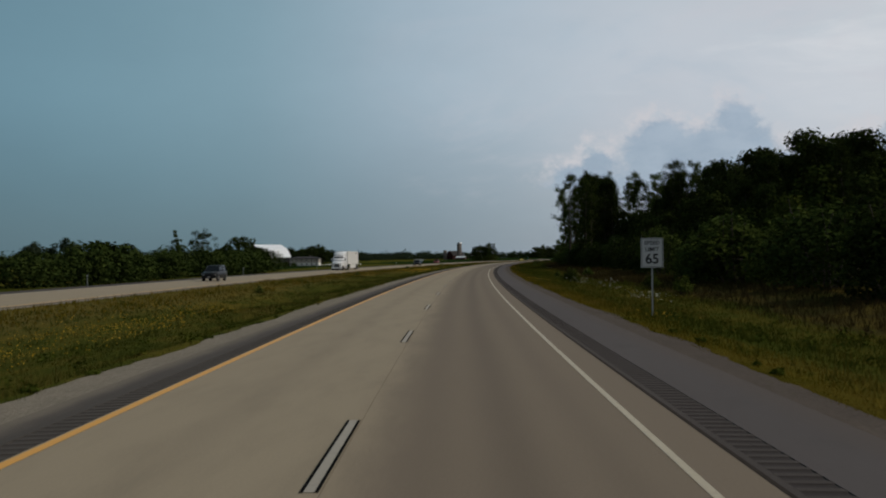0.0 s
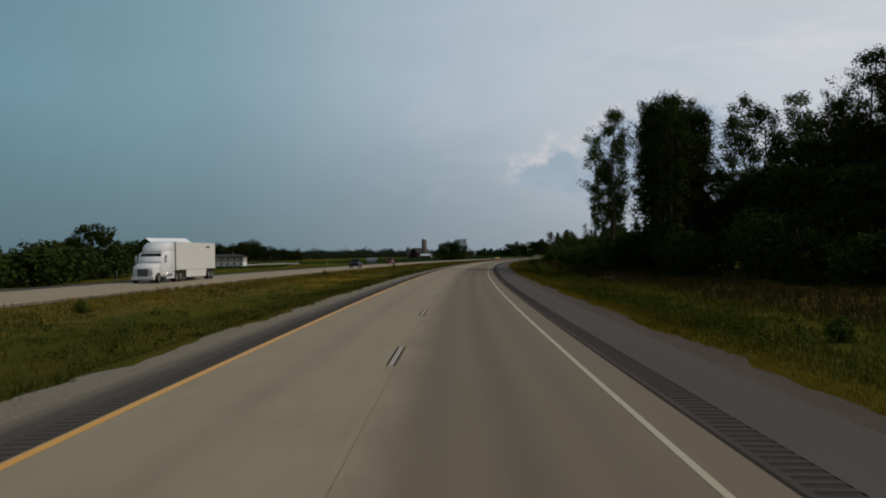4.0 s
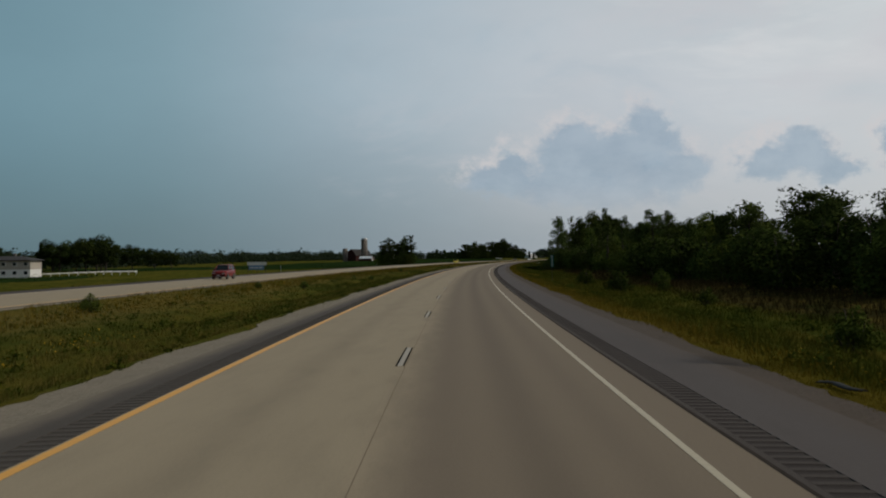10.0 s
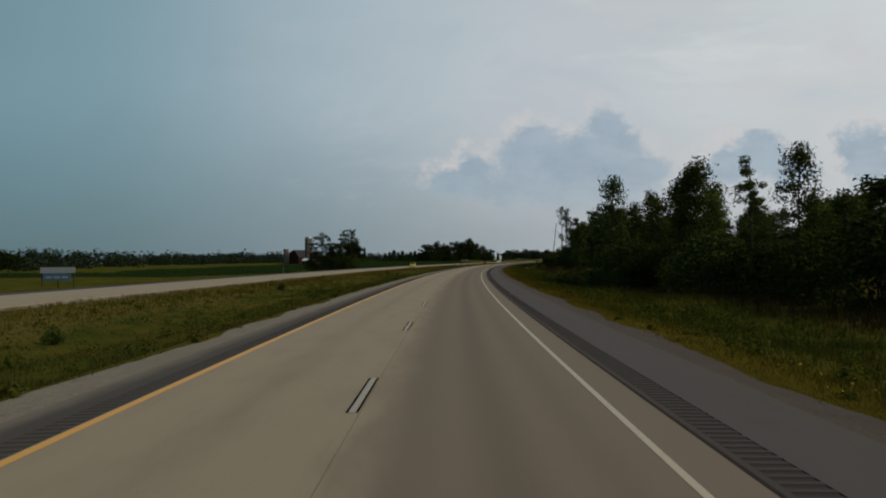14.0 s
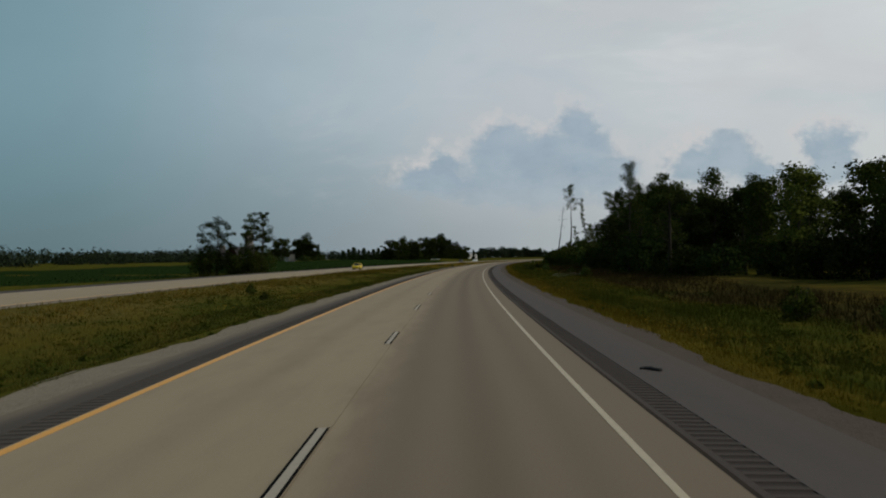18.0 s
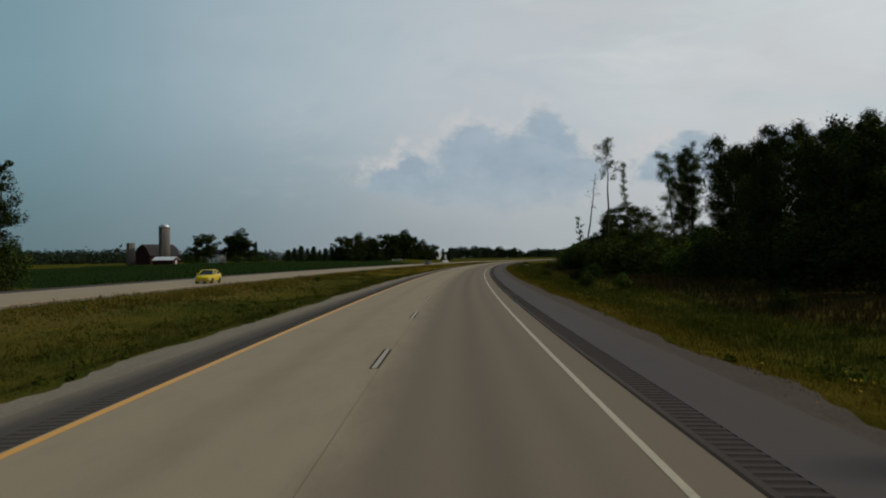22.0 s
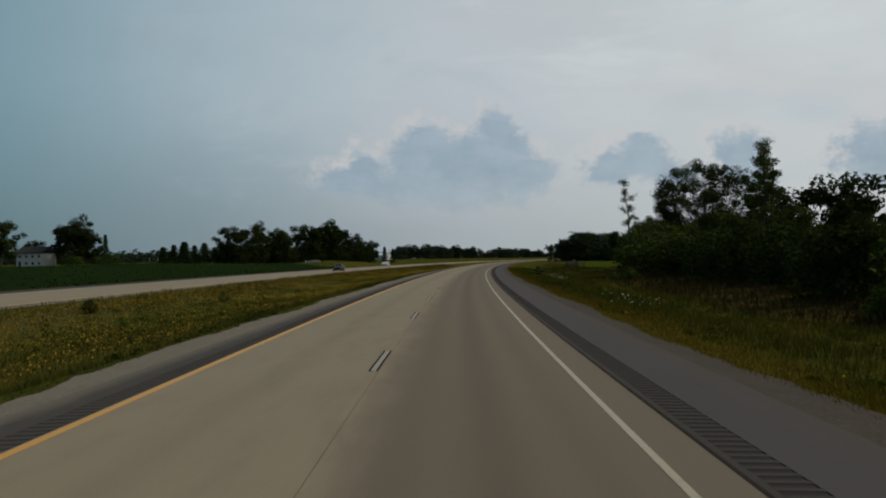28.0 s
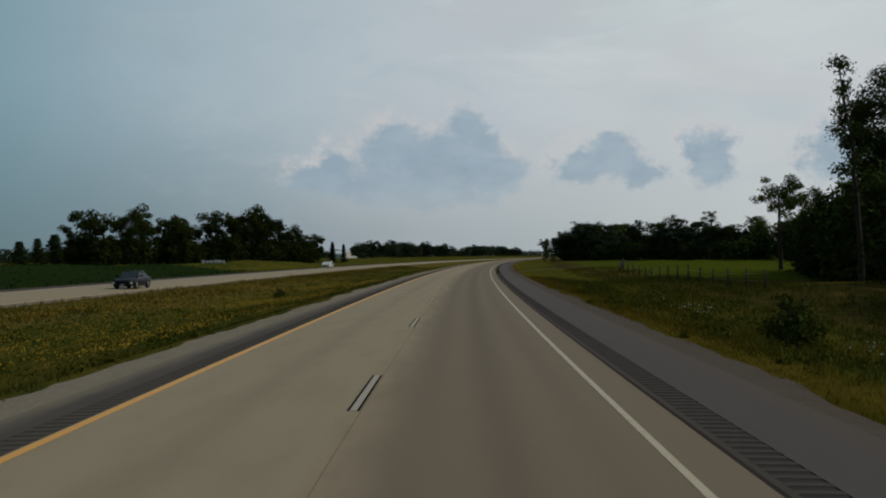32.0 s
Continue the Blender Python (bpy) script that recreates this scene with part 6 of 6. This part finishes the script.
def crop_field(s0, s1, lat0, lat1, h, seed):
    s = np.arange(s0, s1 + 1, 8.0)
    lat = np.linspace(lat0, lat1, 24)
    ss, ll = np.meshgrid(s, lat, indexing="ij")
    zz = ground_z(ss, ll) + h * 0.8
    zz[:, 0] -= h
    zz[:, -1] -= h
    zz[0], zz[-1] = zz[0] - h, zz[-1] - h
    me = mesh_of("crop_field", spots(ss, ll, zz), [grid_faces(len(s), len(lat))], [CROP], uv=np.stack([ss, ll], -1).reshape(-1, 2))
    ob = tagged(new("crop_field", me), "low dark green crop in an even field", "crop", kind="stuff")
    rng = np.random.RandomState(seed)
    n = int((s1 - s0) * 26)
    u = rng.uniform(0, 1, n) ** 1.6
    ps, pl = rng.uniform(s0, s1, n), lat0 + (lat1 - lat0) * u * 0.7
    c = spots(ps, pl, ground_z(ps, pl) + h * rng.uniform(0.3, 1.15, n))
    tagged(new("crop_plant", leaf_mesh("crop_plant", c, 0.22, CROP_LEAF, rng)), "leaves of the crop along the field edge", "crop", kind="stuff")


crop_field(745, 1115, -50, -150, 0.7, 41)
crop_field(640, 735, -64, -200, 0.6, 42)
crop_field(330, 500, -88, -112, 0.6, 43)


def pasture():
    s, lat = np.arange(985, 1210, 4.0), np.linspace(22.5, 110, 26)
    ss, ll = np.meshgrid(s, lat, indexing="ij")
    me = mesh_of("pasture", spots(ss, ll, ground_z(ss, ll) + 0.04), [grid_faces(len(s), len(lat))], [PASTURE], uv=np.stack([ss, ll], -1).reshape(-1, 2))
    tagged(new("pasture", me), "short bright green grazed pasture behind the fence", "grass", kind="structure")


def pasture_material():
    m, n, b = surface("grazed_pasture", 1.0, spec=0.0)
    uv, s, lat = plan_uv(n)
    c = n.mix(n.noise(n.scaled(uv, 0.1, 0.1, 1), 1.0, 6, 0.7), (0.036, 0.052, 0.005), (0.066, 0.078, 0.009))
    f = n.math("MULTIPLY_ADD", n.noise(uv, 2.5, 5, 0.7), 0.7, 0.65)
    n.put(b.inputs["Base Color"], n.mix(1.0, c, n.vec(f, f, f), "MULTIPLY"))
    return m


PASTURE = pasture_material()
pasture()


# ---- flowers, weeds and litter ----
def petals(name, zones, size, material, seed, label):
    """Flower heads over stretches of the plan: s0, s1, lat0, lat1, how many, how high."""
    rng = np.random.RandomState(seed)
    out = []
    for s0, s1, lat0, lat1, n, h in zones:
        heads = max(3, n // 40)
        hs, hl = rng.uniform(s0, s1, heads), rng.uniform(lat0, lat1, heads)
        k = rng.randint(0, heads, n)
        s, lat = hs[k] + rng.normal(0, 1.6, n), hl[k] + rng.normal(0, 0.5, n)
        out.append(spots(s, lat, ground_z(s, lat) + h * rng.uniform(0.6, 1.15, n)))
    return tagged(new(name, leaf_mesh(name, np.concatenate(out), size, material, rng)), label, "flowers", kind="stuff")


GOLD = simple("golden_petal", (0.40, 0.245, 0.010), 0.8, var=0.2, scale=6)
LACE = simple("white_petal", (0.50, 0.49, 0.40), 0.8, var=0.15, scale=6)
petals("yellow_flower", [(0, 60, -10, -15, 3000, 0.45), (205, 250, -12, -17, 6000, 0.4), (0, 330, -13, -20, 1600, 0.45), (130, 330, -8, -21, 900, 0.45), (770, 1010, -7, -19, 34000, 0.45), (350, 770, -8, -20, 600, 0.45), (0, 1000, 7.4, 9.5, 1500, 0.33)], 0.032, GOLD, 51, "golden yellow wildflowers in the grass")
petals("white_flower", [(0, 1000, 8.5, 16, 260, 0.7), (40, 90, 9, 14, 200, 0.8), (860, 960, 9.5, 16, 240, 0.6), (614, 622, 12, 15, 60, 0.7)], 0.045, LACE, 52, "white wildflower heads in the verge")
bush_rng = np.random.RandomState(53)
for i in range(20):
    plant("bush", bush_rng.uniform(40, 1000), bush_rng.uniform(-20.5, -12), bush_rng.uniform(0.6, 1.1), group="median bushes")
for i in range(22):
    plant("bush", bush_rng.uniform(20, 980), bush_rng.uniform(11, 19), bush_rng.uniform(0.9, 1.8), group="verge bushes")
for s, lat, h in ((746, 12, 1.5), (491, 15.2, 2.6), (487, 17, 2.2), (493, 13.5, 1.6), (727, 16, 2.4), (730, 14.5, 1.7)):
    plant("shrub_b", s, lat, h, group="verge bushes")


def tire_scrap(s, lat, length, turn):
    ob = tagged(new("tire_scrap"), "torn black strip of tyre tread lying on the shoulder", "debris", group="litter")
    rings = []
    rng = np.random.RandomState(int(s))
    for i in range(9):
        t = i / 8 - 0.5
        w, z = 0.09 * (0.6 + rng.uniform(0, 0.6)), 0.02 + 0.03 * math.cos(t * 3.1) * rng.uniform(0.7, 1.2)
        y = t * length
        x = 0.12 * math.sin(t * 5)
        rings.append([(x - w, y, z * 0.4), (x + w, y, z * 0.5), (x + w, y, z * 0.5 + 0.02), (x, y, z + 0.025), (x - w, y, z * 0.4 + 0.02)])
    rings_part("tread", rings, RUBBER, ob)
    ob.matrix_basis = place(s, lat, float(bank(lat)) - 0.004 if lat < 7 else gz(s, lat) + 0.05, turn)


tire_scrap(521.9, 5.35, 0.42, 75)
tire_scrap(296, 7.6, 1.2, 20)


# a thin, faintly darker strip laid just above the concrete
def tar_seam(s0, lat0, s1, lat1, w):
    rng = np.random.RandomState(int(s0 * 3))
    t = np.linspace(0, 1, 14)
    s, lat = s0 + (s1 - s0) * t, lat0 + (lat1 - lat0) * t + rng.normal(0, 0.008, 14)
    d = np.array([s1 - s0, lat1 - lat0]) / math.hypot(s1 - s0, lat1 - lat0)
    a = np.stack([s - d[1] * w, lat + d[0] * w], -1)
    b = np.stack([s + d[1] * w, lat - d[0] * w], -1)
    e = np.stack([a, b], 1).reshape(-1, 2)
    me = mesh_of("tar_seam", spots(e[:, 0], e[:, 1], bank(e[:, 1]) + 0.0045), [grid_faces(14, 2)], [STRIP_DARK], uv=e)
    return tagged(new("tar_seam", me), "faint dark strip across the concrete lane", "road marking", kind="structure")


for s, lat, h in ((501.5, 12, 1.5), (500.3, 13.2, 1.3), (503, 12.6, 1.2), (495, 10.6, 1.1), (493.5, 12, 1.4)):
    plant("bush", s, lat, h, group="verge bushes", wide=1.5)
STRIP_DARK = asphalt_material("faint_tar", (0.108, 0.085, 0.064), (0.132, 0.104, 0.078))
tar_seam(604, 3.5, 595, 1.4, 0.035)
tar_seam(492.6, 0.6, 492.9, 2.5, 0.16)
tar_seam(372, 3.3, 371.6, 0.4, 0.05)
